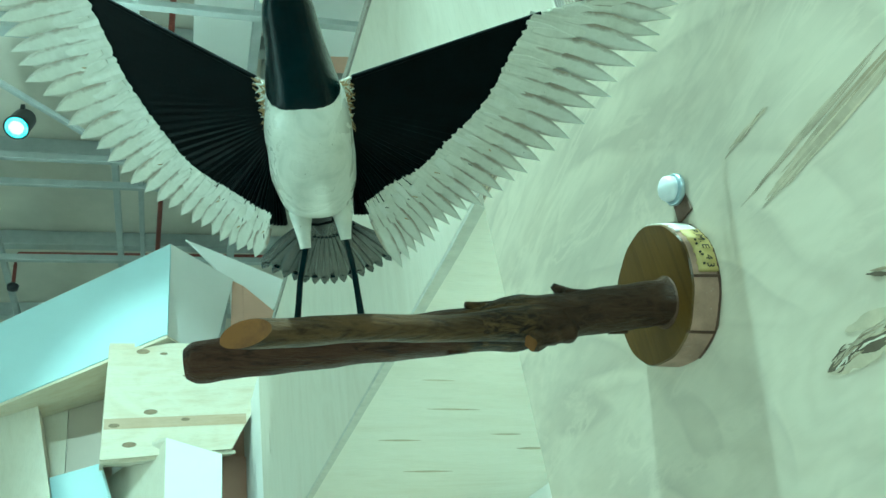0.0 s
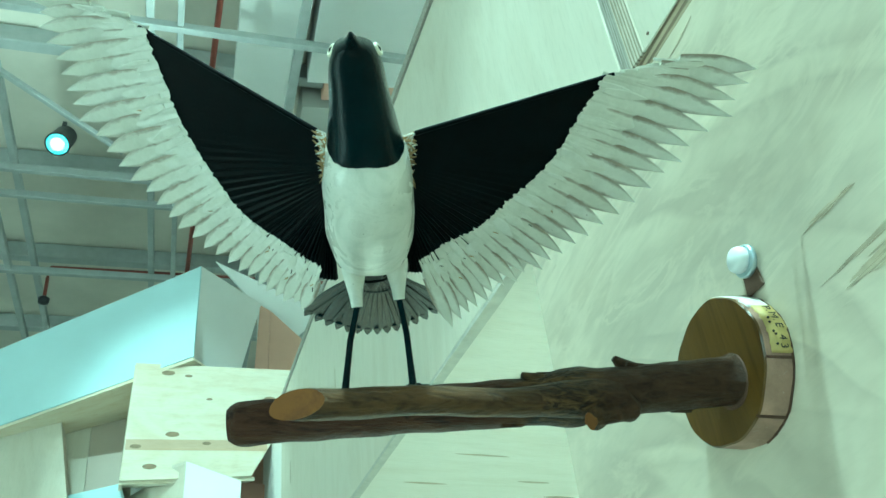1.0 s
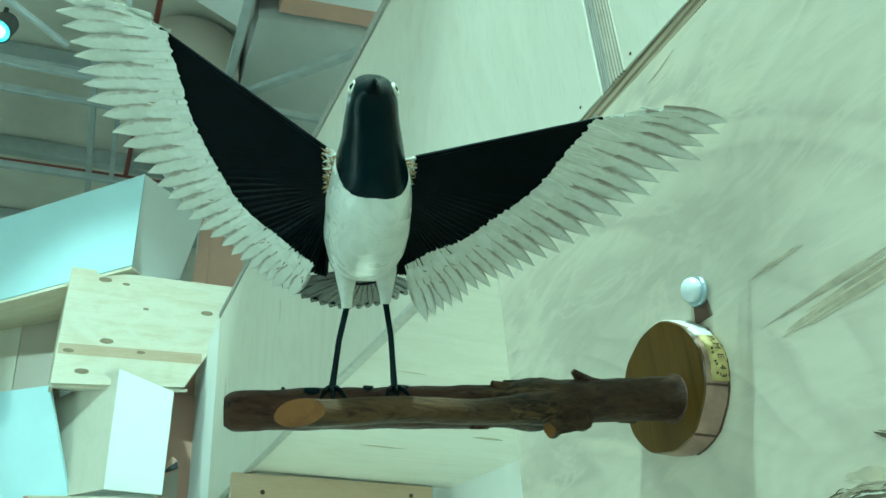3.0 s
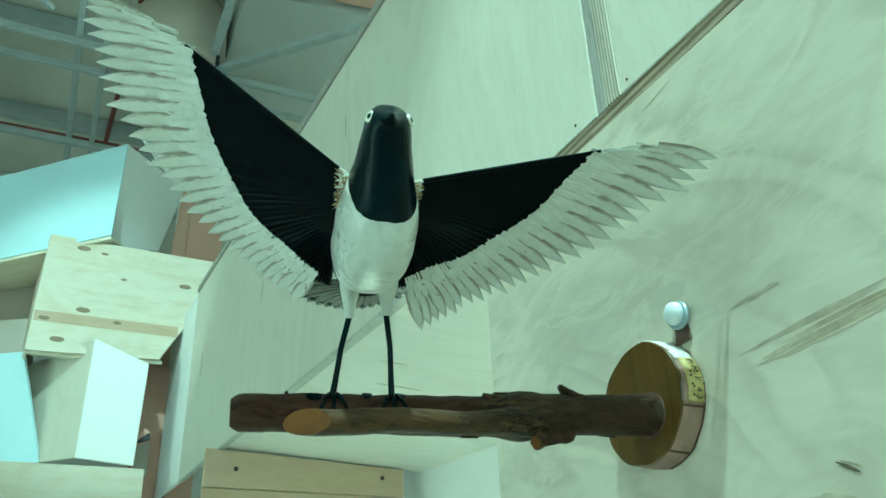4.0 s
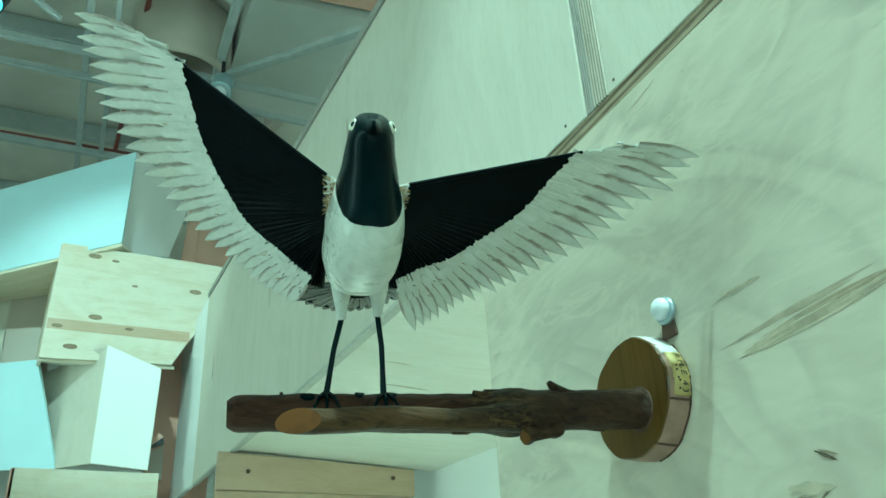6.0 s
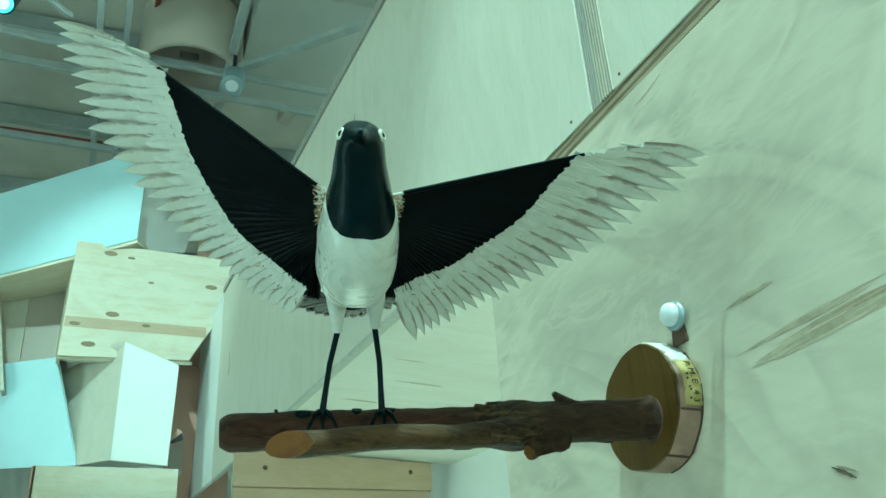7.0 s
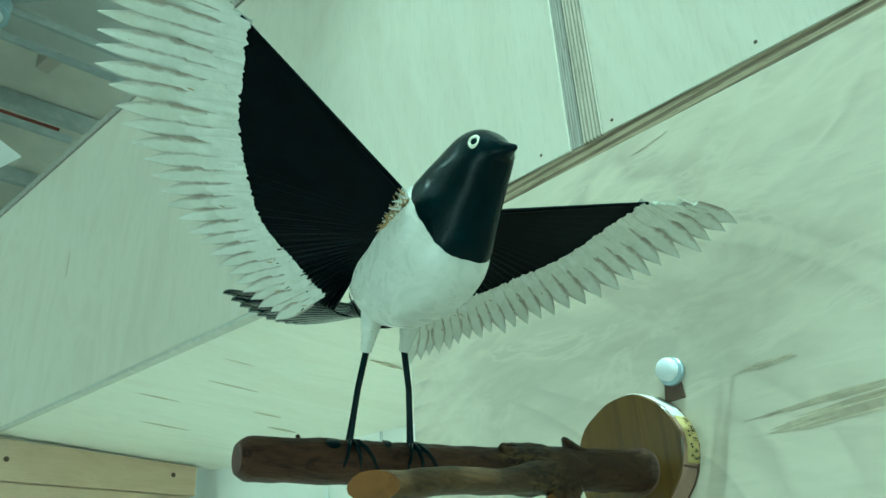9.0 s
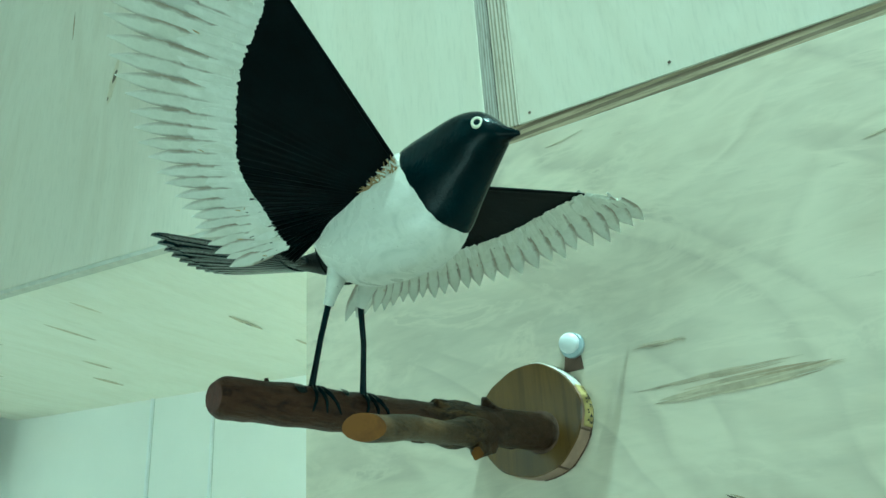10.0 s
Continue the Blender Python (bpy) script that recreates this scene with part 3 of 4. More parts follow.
# forked side branch, its bark peeled off and its end cut at a slant
h = Heap()
C0, C1 = Vector((0.318, 0.492, 1.850)), Vector((0.060, 0.434, 1.813))
pts = [C0.lerp(C1, i / 24) - PO + Vector((0, 0, 0.0012 * math.sin(i * 0.5))) for i in range(25)]
rad = [0.0185 - 0.0082 * min(1, i / 9) ** 0.8 + 0.0002 * math.sin(i * 1.7) for i in range(25)]
n = 18
fr = frames_along(pts)
vs, fs = [], []
for k, (p, a, b_, d) in enumerate(fr):
    for j in range(n):
        th = 2 * math.pi * j / n
        r = rad[k] * (1 + 0.05 * noise.noise(Vector((p.x * 25, math.cos(th) * 1.5, math.sin(th) * 1.5))) + 0.05 * max(0, 1 - k / 10) * noise.noise(Vector((p.x * 120, math.cos(th) * 6, math.sin(th) * 6))))
        q = a * (r * math.cos(th)) + b_ * (r * math.sin(th))
        shear = max(0.0, (k - 17) / 7.0)
        vs.append(p + q + d * (shear * (q.y * 1.45 - 0.003)))
for k in range(len(fr) - 1):
    for j in range(n):
        q = (j + 1) % n
        fs.append((k * n + j, k * n + q, (k + 1) * n + q, (k + 1) * n + j))
h.add(vs[:8 * n], fs[:7 * n], 2)
h.add(vs, fs[7 * n:], 0)
h.add(vs[-n:], [list(range(n))], 1, None, False)
h.object("side_branch", [PEELED, CUT, BARK], perch, "peeled brown side branch with a slanting orange cut")


def stub(p, q, r0, r1, mats, name, label, capmat=1):
    h = Heap()
    k = 7
    tube(h, [Vector(p).lerp(Vector(q), i / k) - PO for i in range(k + 1)], [r0 + (r1 - r0) * i / k for i in range(k + 1)], 12, 0, 0.45, capmat, 5)
    h.object(name, mats, perch, label)


h = Heap()
tube(h, [Vector((0.330, 0.495, 1.853)).lerp(Vector((0.288, 0.478, 1.825)), i / 9) - PO for i in range(10)], [0.010, 0.0145, 0.0155, 0.0145, 0.0125, 0.0118, 0.0100, 0.0086, 0.0075, 0.0055], 20, 0, 0.55, 1, 5, 0.30)
h.object("twig_stub", [BARK, CUT], perch, "broken twig stub with raw wood")
stub((0.345, 0.491, 1.872), (0.326, 0.488, 1.8855), 0.010, 0.0028, [BARK, BARK], "bark_flake", "torn flake of bark")
stub((0.285, 0.502, 1.866), (0.262, 0.506, 1.8735), 0.012, 0.006, [BARK, BARK], "bark_ridge", "swollen bark ridge")
for i, (sx, ang, r0) in enumerate(((0.56, 40, 0.006), (0.60, 200, 0.007), (0.63, 100, 0.007), (0.70, 150, 0.008), (0.74, 250, 0.006), (0.78, 60, 0.006), (0.83, 170, 0.006), (0.88, 230, 0.005), (0.52, 270, 0.005), (0.67, 310, 0.007))):
    p0 = A.lerp(B, sx)
    o = Vector((0.1, -math.cos(radians(ang)) * 0.97, math.sin(radians(ang)))).normalized()
    stub(p0 + o * 0.016 + Vector((0.010, 0, 0)), p0 + o * 0.0205 - Vector((0.006, 0, 0)), r0, r0 * 0.4, [BARK, BARK], "bark_flake", "lifted flake of dark bark")
stub((0.075, 0.541, 1.864), (0.073, 0.541, 1.8705), 0.0028, 0.0015, [BARK, BARK], "bark_bud", "small bud on the bark")

# glossy black dabs beside the left foot and between the feet
def dab(s, a0, a1, lx, material, name, label):
    h = Heap()
    p0 = A.lerp(B, s)
    vs, k, m = [], 8, 6
    for i in range(k + 1):
        u = i / k * 2 - 1
        w = max(0.05, 1 - u * u) ** 0.5
        for j in range(m + 1):
            v = (j / m * 2 - 1) * w
            a = radians((a0 + a1) / 2 + (a1 - a0) / 2 * (v + 0.35 * u))
            r = 0.0178 + 0.0035 * s + 0.0004 * (1 - abs(v))
            vs.append(p0 + Vector((lx * u / 2, -math.cos(a) * r, math.sin(a) * r)) - PO)
    h.add(vs, [(i * (m + 1) + j, i * (m + 1) + j + 1, (i + 1) * (m + 1) + j + 1, (i + 1) * (m + 1) + j) for i in range(k) for j in range(m)], 0)
    h.object(name, [material], perch, label)


dab(0.17, 22, 62, 0.017, BLACK, "black_dab", "glossy black dab on the bark")
dab(0.285, 30, 66, 0.010, BLACK, "black_dab", "glossy black dab on the bark")
dab(0.355, 28, 60, 0.014, BLACK, "black_dab", "glossy black dab on the bark")

# disc: a slice of a trunk, not quite round
DR = Vector((0.422, 0.489, 1.8775))


def disc_r(th):
    return 0.0612 + 0.0014 * math.sin(2 * th + 0.7) + 0.0007 * math.sin(5 * th + 1.1) + 0.0004 * math.sin(11 * th)


N = 96
h = Heap()
front = [Vector((0.422, DR.y - disc_r(a) * math.cos(a), DR.z + disc_r(a) * math.sin(a))) - PO for a in (2 * math.pi * i / N for i in range(N))]
mid = [Vector((0.4235, DR.y - (disc_r(a) + 0.0012) * math.cos(a), DR.z + (disc_r(a) + 0.0012) * math.sin(a))) - PO for a in (2 * math.pi * i / N for i in range(N))]
backr = [Vector((0.4478, DR.y - (disc_r(a) + 0.0025) * math.cos(a), DR.z + (disc_r(a) + 0.0025) * math.sin(a))) - PO for a in (2 * math.pi * i / N for i in range(N))]
h.add(front, [list(range(N))], 0, None, False)
h.add(front + mid, [(i, (i + 1) % N, N + (i + 1) % N, N + i) for i in range(N)], 0)
h.add(mid + backr, [(i, (i + 1) % N, N + (i + 1) % N, N + i) for i in range(N)], 1)
h.add(backr, [list(range(N))], 1, None, False)
disc = h.object("disc", [DISC, RIM], perch, "varnished brown face, pinkish peeled rim")
h = Heap()
tube(h, [at(0.4205, 0.4765, 1.862), at(0.4216, 0.4765, 1.862)], [0.0225, 0.0232], 28, 0, 0.03)
h.object("glue_ring", [RIM_DARK], disc)


def rim_patch(a0, a1, x0, x1, lift, material, name, label, ragged=0.0):
    """A curved patch that lies on the rim between two angles (degrees from the camera side, upwards)."""
    h = Heap()
    k = 18
    vs = []
    for i in range(k + 1):
        a = radians(a0 + (a1 - a0) * i / k)
        e0 = ragged * noise.noise(Vector((i * 0.9, 2.0, a0)))
        e1 = ragged * noise.noise(Vector((i * 0.8, 7.0, a1)))
        for x, l in ((x0 + e0, lift), (x1 + e1, lift), (x1 + e1, -0.002), (x0 + e0, -0.002)):
            s = (x - 0.4235) / 0.0243
            r = disc_r(a) + 0.0012 + 0.0013 * s + l
            vs.append(Vector((x, DR.y - r * math.cos(a), DR.z + r * math.sin(a))) - PO)
    fs = []
    for i in range(k):
        for j in range(4):
            q = (j + 1) % 4
            fs.append((i * 4 + j, i * 4 + q, i * 4 + 4 + q, i * 4 + 4 + j))
    fs += [(0, 1, 2, 3), (k * 4, k * 4 + 1, k * 4 + 2, k * 4 + 3)]
    h.add(vs, fs, 0, None, True)
    return h.object(name, [material], disc, label)


rim_patch(27, 82, 0.4255, 0.447, 0.0008, SMEAR, "paint_smear", "white paint smeared over the rim", 0.006)
rim_patch(-62, -60, 0.423, 0.447, 0.0010, RIM_DARK, "rim_crack", "dark crack across the rim", 0.004)
rim_patch(-18, -16, 0.424, 0.447, 0.0010, RIM_DARK, "rim_crack", "dark crack across the rim", 0.005)
rim_patch(-90, 120, 0.4462, 0.4478, 0.0012, RIM_DARK, "rim_bark", "thin dark bark line", 0.0008)
tagp = rim_patch(-14, 28, 0.4290, 0.4464, 0.0014, TAG_CREAM, "tag", "cream card tag with hand-written letters", 0.0022)


def letters(text, size, m, material, name, parent):
    cu = bpy.data.curves.new(name, "FONT")
    cu.body, cu.size, cu.extrude, cu.align_x, cu.align_y = text, size, 0.0001, "CENTER", "CENTER"
    tmp = new(name + "_tmp", cu)
    me = bpy.data.meshes.new_from_object(tmp.evaluated_get(bpy.context.evaluated_depsgraph_get()))
    bpy.data.objects.remove(tmp)
    me.materials.clear()
    me.materials.append(material)
    ob = new(name, me)
    ob.parent, ob.matrix_local = parent, m
    return ob


for ch, a in (("P", 23.5), (".", 19.5), ("M", 14.5), (".", 9.5), ("E", 5.5), ("4", -3.5), ("3", -9.5)):
    r = disc_r(radians(a)) + 0.0046
    ar = radians(a)
    up_ = Vector((1, 0, 0))
    out = Vector((0, -math.cos(ar), math.sin(ar)))
    run = Vector((0, -math.sin(ar), -math.cos(ar)))
    m = Matrix((( *run, 0), (*(-1 * run.cross(out)), 0), (*out, 0), (0, 0, 0, 1))).transposed()
    m.translation = Vector((0.4395, DR.y - r * math.cos(ar), DR.z + r * math.sin(ar))) - PO
    letters(ch, 0.0098, m, INK, "letter", tagp)
for a, x in ((12, 0.4335), (8, 0.4325), (1, 0.433), (-1, 0.4345), (-8, 0.434)):
    ar = radians(a)
    r = disc_r(ar) + 0.0036
    h = Heap()
    c = Vector((x, DR.y - r * math.cos(ar), DR.z + r * math.sin(ar))) - PO
    o = Vector((0, -math.cos(ar), math.sin(ar)))
    tube(h, [c, c + o * 0.001], [0.0011, 0.0009], 7)
    h.object("ink_dot", [INK], tagp)

# fixing screw with a white cap
fix = root("wall_fixing", (WX, 0.437, 1.957), "white plastic screw cap on a zinc washer and brown hanger", "fixing")
h = Heap()
vs, fs = [], []
prof = [(0.0, -0.0172), (0.004, -0.0170), (0.008, -0.0160), (0.0108, -0.0140), (0.0118, -0.0112), (0.0118, -0.008), (0.0112, -0.007)]
for r, x in prof:
    for j in range(24):
        th = 2 * math.pi * j / 24
        vs.append((x, r * math.cos(th), r * math.sin(th)))
for k in range(len(prof) - 1):
    for j in range(24):
        q = (j + 1) % 24
        fs.append((k * 24 + j, k * 24 + q, k * 24 + 24 + q, k * 24 + 24 + j))
h.add(vs, fs)
h.object("cap", [PLASTIC], fix)
h = Heap()
tube(h, [(-0.0076, -0.0015, -0.002), (-0.0066, -0.0015, -0.002), (-0.0036, -0.0015, -0.002), (-0.0032, -0.0015, -0.002)], [0.0135, 0.0146, 0.0146, 0.014], 28)
h.object("washer", [ZINC], fix)
part("hanger", prism([(-0.0032, -0.0075, 0.004), (-0.0032, 0.0075, 0.004), (-0.0032, 0.0135, -0.030), (-0.0032, -0.0105, -0.030)], (0.0026, 0, 0), 0.0008), IRON, fix)


# ---------------------------------------------------------------- carved bird
O = Vector((0.138, 0.521, 1.867))
HH = Vector((-0.22, -0.975, 0)).normalized()
SS = Vector((-HH.y, HH.x, 0))
bird = Heap()
M_WHITE, M_BLACK, M_FAN, M_FEATHER, M_TAIL, M_GLUE, M_RING = range(7)


def L(s, f, u):
    return SS * s + HH * f + Vector((0, 0, u))


def loft(sections, n, mat, rag=0.0):
    """sections: (top f, top u, bottom f, bottom u, half width)."""
    vs, fs = [], []
    for row, (tf, tu, bf, bu, w) in enumerate(sections):
        cf, cu = (tf + bf) / 2, (tu + bu) / 2
        for j in range(n):
            th = 2 * math.pi * j / n
            c, s = math.cos(th), math.sin(th)
            c2 = math.copysign(abs(c) ** 0.88, c)
            s2 = math.copysign(abs(s) ** 0.78, s)
            q = Vector((w * s2 * 38, cf * 38 + c2 * 1.5, cu * 38))
            k = 1 + 0.045 * noise.noise(q)
            cut = rag * max(0.0, 1 - row / 8) * (noise.noise(Vector((c * 9, s * 9, 1.5))) + 0.6 * noise.noise(Vector((c * 27, s * 27, 4))))
            vs.append(L(w * s2 * k - 0.07 * max(0.0, cf - 0.12), cf + (tf - cf) * c2 * k + cut, cu + (tu - cu) * c2 * k))
    for k in range(len(sections) - 1):
        for j in range(n):
            q = (j + 1) % n
            fs.append((k * n + j, k * n + q, k * n + n + q, k * n + n + j))
    fs.append(list(range(n)))
    fs.append([(len(sections) - 1) * n + j for j in range(n)])
    bird.add(vs, fs, mat)


def smooth_sections(rows, k=4):
    out = []
    for i in range(len(rows) - 1):
        p0, p1, p2, p3 = rows[max(i - 1, 0)], rows[i], rows[i + 1], rows[min(i + 2, len(rows) - 1)]
        for j in range(k):
            t = j / k
            out.append(tuple(0.5 * (2 * b + (c - a) * t + (2 * a - 5 * b + 4 * c - d) * t * t + (3 * b - a - 3 * c + d) * t ** 3) for a, b, c, d in zip(p0, p1, p2, p3)))
    return out + [rows[-1]]


loft(smooth_sections([(-0.016, 0.154, -0.012, 0.138, 0.012), (-0.008, 0.168, 0.004, 0.112, 0.0265), (0.020, 0.176, 0.026, 0.089, 0.0335), (0.052, 0.179, 0.064, 0.079, 0.0360),
                      (0.082, 0.180, 0.106, 0.076, 0.0350), (0.100, 0.181, 0.136, 0.081, 0.0322), (0.112, 0.180, 0.152, 0.092, 0.0282), (0.125, 0.176, 0.160, 0.104, 0.020)]), 40, M_WHITE)
loft(smooth_sections([(0.109, 0.1806, 0.1525, 0.0925, 0.0282), (0.110, 0.1820, 0.155, 0.0935, 0.0286), (0.121, 0.1830, 0.163, 0.0985, 0.0265), (0.138, 0.1832, 0.174, 0.1075, 0.0238),
                      (0.160, 0.1835, 0.188, 0.1205, 0.0208), (0.182, 0.1805, 0.201, 0.1330, 0.0185), (0.199, 0.1725, 0.2095, 0.1395, 0.0148), (0.2095, 0.1620, 0.2135, 0.1405, 0.0095),
                      (0.2180, 0.1520, 0.2185, 0.1400, 0.0055), (0.2300, 0.1420, 0.2300, 0.1385, 0.0012)]), 64, M_BLACK, 0.0035)
# dark open seam where the belly meets the tail root
seam = []
for i in range(25):
    th = radians(112 + 136 * i / 24)
    seam.append(L(0.0328 * math.sin(th) * 1.0, 0.012 - 0.006 * abs(math.cos(th)) + 0.0012 * noise.noise(Vector((i * 0.5, 3, 1))), 0.136 + 0.0395 * math.cos(th)))
tube(bird, seam, [0.0004 + 0.0009 * math.sin(math.pi * i / 24) for i in range(25)], 7, M_FAN)


def ring_on(c, nrm, r0, r1, mat, lift):
    nrm = nrm.normalized()
    a = nrm.cross(Vector((0, 0, 1))).normalized()
    b2 = nrm.cross(a)
    k = 20
    vs = []
    for r, l in ((r0, 0.0), (r0, lift), ((r0 + r1) / 2, lift * 1.5), (r1, lift), (r1, 0.0)):
        vs += [c + nrm * l + a * (r * math.cos(2 * math.pi * j / k)) + b2 * (r * 1.15 * math.sin(2 * math.pi * j / k)) for j in range(k)]
    fs = [(i * k + j, i * k + (j + 1) % k, i * k + k + (j + 1) % k, i * k + k + j) for i in range(4) for j in range(k)]
    bird.add(vs, fs, mat)


for sg in (-1, 1):
    c, nrm = L(sg * 0.0150 - 0.0052, 0.2010, 0.1575), SS * sg + HH * 0.62 + Vector((0, 0, 0.16))
    ring_on(c, nrm, 0.0024, 0.0047, M_RING, 0.0016)
    ring_on(c, nrm, 0.0, 0.0024, M_BLACK, 0.0018)

# thighs, legs and toes
for sg, knee, foot in ((-1, (-0.014, 0.006, 0.073), (-0.027, -0.001, -0.002)), (1, (0.0205, 0.0075, 0.077), (0.026, 0.001, -0.002))):
    k = Vector(L(*knee))
    top = L(sg * 0.0175 + 0.002, 0.026, 0.104)
    tube(bird, [top.lerp(k, i / 6) for i in range(7)], [0.0098, 0.0098, 0.0088, 0.0074, 0.0062, 0.0052, 0.0046], 14, M_WHITE)
    f = L(*foot)
    bend = k.lerp(f, 0.4) + L(0.0015 * sg, 0.001, 0)
    tube(bird, [k + Vector((0, 0, 0.004)), k, k.lerp(bend, 0.5), bend, bend.lerp(f, 0.5), f], [0.0030, 0.0028, 0.0027, 0.0026, 0.0026, 0.0031], 11, M_BLACK)
    for ds in (-0.014, 0.0, 0.014):
        q = [L(foot[0] + ds * s, 0.001 + 0.0205 * math.sin(s * 1.75), -0.0005 - 0.019 * (1 - math.cos(s * 1.9))) for s in (0, 0.25, 0.5, 0.75, 1.0)]
        tube(bird, q, [0.0023, 0.0022, 0.0020, 0.0016, 0.0007], 7, M_BLACK)


def leaf(base, tip, side, nrm, width, thick, mat, blunt=0.62, rows=9, waist=0.8, skew=0.0, power=1.5, plain=False):
    """A flat slip with chamfered long edges and a pointed end."""
    vs, fs, uvs = [], [], []
    d = tip - base
    for i in range(rows + 1):
        s = i / rows
        w = width * (waist + (1 - waist) * math.sin(min(1, s / 0.5) * math.pi / 2))
        if s > blunt:
            w *= max(0.03, 1 - ((s - blunt) / (1 - blunt)) ** power)
        p = base + d * s + side * (skew * s * s)
        for a, t in ((-0.5, 0), (-0.36, 0.5), (0.36, 0.5), (0.5, 0), (0.36, -0.5), (-0.36, -0.5)):
            vs.append(p + side * (a * w) + nrm * (t * thick * (1 - 0.3 * s)))
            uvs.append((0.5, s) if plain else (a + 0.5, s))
    for i in range(rows):
        for j in range(6):
            q = (j + 1) % 6
            fs.append((i * 6 + j, i * 6 + q, i * 6 + 6 + q, i * 6 + 6 + j))
    fs += [(5, 4, 3, 2, 1, 0), tuple(rows * 6 + j for j in range(6))]
    bird.add(vs, fs, mat, uvs, False)


def wing(R0, base_run, lead, trail, black_r, tip_r, count, seed, a_end, blunt):
    """R0: root; lead, trail: directions of the leading edge and of the innermost slip; black_r, tip_r: radius by fraction of the spread."""
    rng = random.Random(seed)
    e1 = lead.normalized()
    e2 = (trail - e1 * trail.dot(e1)).normalized()
    nrm = e1.cross(e2)
    if nrm.z < 0:
        nrm = -nrm

    def spot(a, r, lift=0.0):
        return R0 + base_run * min(1.0, max(0.0, a / a_end)) + (e1 * math.cos(a) + e2 * math.sin(a)) * r + nrm * (lift - 0.30 * r * r * math.sin(a))

    # pleated black fan
    na, nr = 150, 7
    for_sides = []
    for sgn in (1, -1):
        vs = []
        for i in range(na + 1):
            t = i / na
            a = (a_end + 0.24) * t
            rb = black_r(min(1.0, a / a_end)) * (1 - 0.25 * max(0.0, a - a_end)) * (1 + 0.012 * noise.noise(Vector((i * 0.7, seed, 0))))
            pleat = (0.00004 + 0.0012 * min(1, max(0, (t - 0.22) * 1.8))) * (1 if (i // 2) % 2 else -1)
            for j in range(nr + 1):
                q = j / nr
                vs.append(spot(a, 0.002 + (rb - 0.002) * q, sgn * 0.0013 + pleat * min(1, q * 1.6) * (0.7 + 0.3 * math.sin(i * 1.3))))
        for_sides.append(vs)
    fs = [(i * (nr + 1) + j, i * (nr + 1) + j + 1, (i + 1) * (nr + 1) + j + 1, (i + 1) * (nr + 1) + j) for i in range(na) for j in range(nr)]
    nv = len(for_sides[0])
    rimf = []
    for j in range(nr):
        for base in (0, na * (nr + 1)):
            rimf.append((base + j, base + j + 1, nv + base + j + 1, nv + base + j))
    for i in range(na):
        o, q = i * (nr + 1) + nr, (i + 1) * (nr + 1) + nr
        rimf.append((o, q, nv + q, nv + o))
    bird.add(for_sides[0] + for_sides[1], fs + [tuple(nv + k for k in f) for f in fs] + rimf, M_FAN, None, False)
    # thick leading edge
    tube(bird, [spot(0.0, black_r(0) * q * 0.999 + 0.004) for q in (0, 0.25, 0.5, 0.75, 1)], [0.0021, 0.0020, 0.0019, 0.0018, 0.0015], 8, M_FAN)
    # foot and point of a slip, by fraction of the spread: the outer ones start along the leading edge
    def foot(t):
        if t < 0.09:
            return spot(0.015, black_r(0) + (tip_r(0) - black_r(0)) * 0.42 * (1 - t / 0.09) + 0.003)
        q = (t - 0.09) / 0.91
        return spot(a_end * q, black_r(q) + 0.003)

    def point(t):
        a = a_end * (0.05 + 0.95 * t) - 0.05 * min(1, t * 4)
        return spot(a, tip_r(0.05 + 0.95 * t))

    for i in range(count):
        t = ((i + 0.5) / count) ** 1.12
        base, tip = foot(t), point(t) + (point(t) - foot(t)) * 0.05 * rng.uniform(-1, 1)
        base = base + (tip - base) * 0.10
        d = (tip - base).normalized()
        tang = nrm.cross(d).normalized()
        if tang.dot(e2) < 0:
            tang = -tang
        gap = max(abs((point(t + 0.5 / count) - point(t - 0.5 / count)).dot(tang)), abs((foot(t + 0.5 / count) - foot(t - 0.5 / count)).dot(tang)))
        up = nrm * (0.0012 * (i % 2) + rng.uniform(-0.0007, 0.0007))
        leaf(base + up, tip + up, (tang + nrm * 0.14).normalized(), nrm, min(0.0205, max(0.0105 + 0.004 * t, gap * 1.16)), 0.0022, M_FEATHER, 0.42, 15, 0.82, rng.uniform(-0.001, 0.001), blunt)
    # white coverts: one ragged, finely ribbed sheet over the joint, on both faces
    nc, nq = 230, 6
    for side in (1, -1):
        vs, fs, uvs = [], [], []
        for i in range(nc + 1):
            t = min(0.999, i / nc)
            b, e = foot(t), point(t)
            d = e - b
            cusp = abs(((t ** 0.893 * count) % 1.0) - 0.5) * 2
            inner = 0.0165 * min(1, 0.12 + 4 * t) + 0.0035 * noise.noise(Vector((i * 0.37, seed, 2))) + 0.0022 * noise.noise(Vector((i * 1.3, seed, 12)))
            outer = (0.40 - 0.06 * t) * d.length - 0.11 * d.length * cusp + 0.005 * noise.noise(Vector((i * 0.23, seed, 5 + side)))
            rib = 0.0010 * noise.noise(Vector((i * 0.33, seed, 9))) + 0.0005 * noise.noise(Vector((i * 1.7, seed, 3)))
            for q in range(nq + 1):
                s = q / nq
                r = -inner + (inner + outer) * s
                wob = 0.0006 * noise.noise(Vector((i * 0.2, s * 4.0, seed)))
                vs.append(b + d.normalized() * r + nrm * (side * (0.0026 + rib * (1 - 0.5 * s) + wob - 0.0009 * s)))
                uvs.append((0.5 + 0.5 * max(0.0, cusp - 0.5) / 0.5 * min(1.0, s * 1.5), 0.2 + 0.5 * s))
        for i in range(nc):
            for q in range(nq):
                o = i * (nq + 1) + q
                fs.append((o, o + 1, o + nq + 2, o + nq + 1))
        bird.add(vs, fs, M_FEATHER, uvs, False)
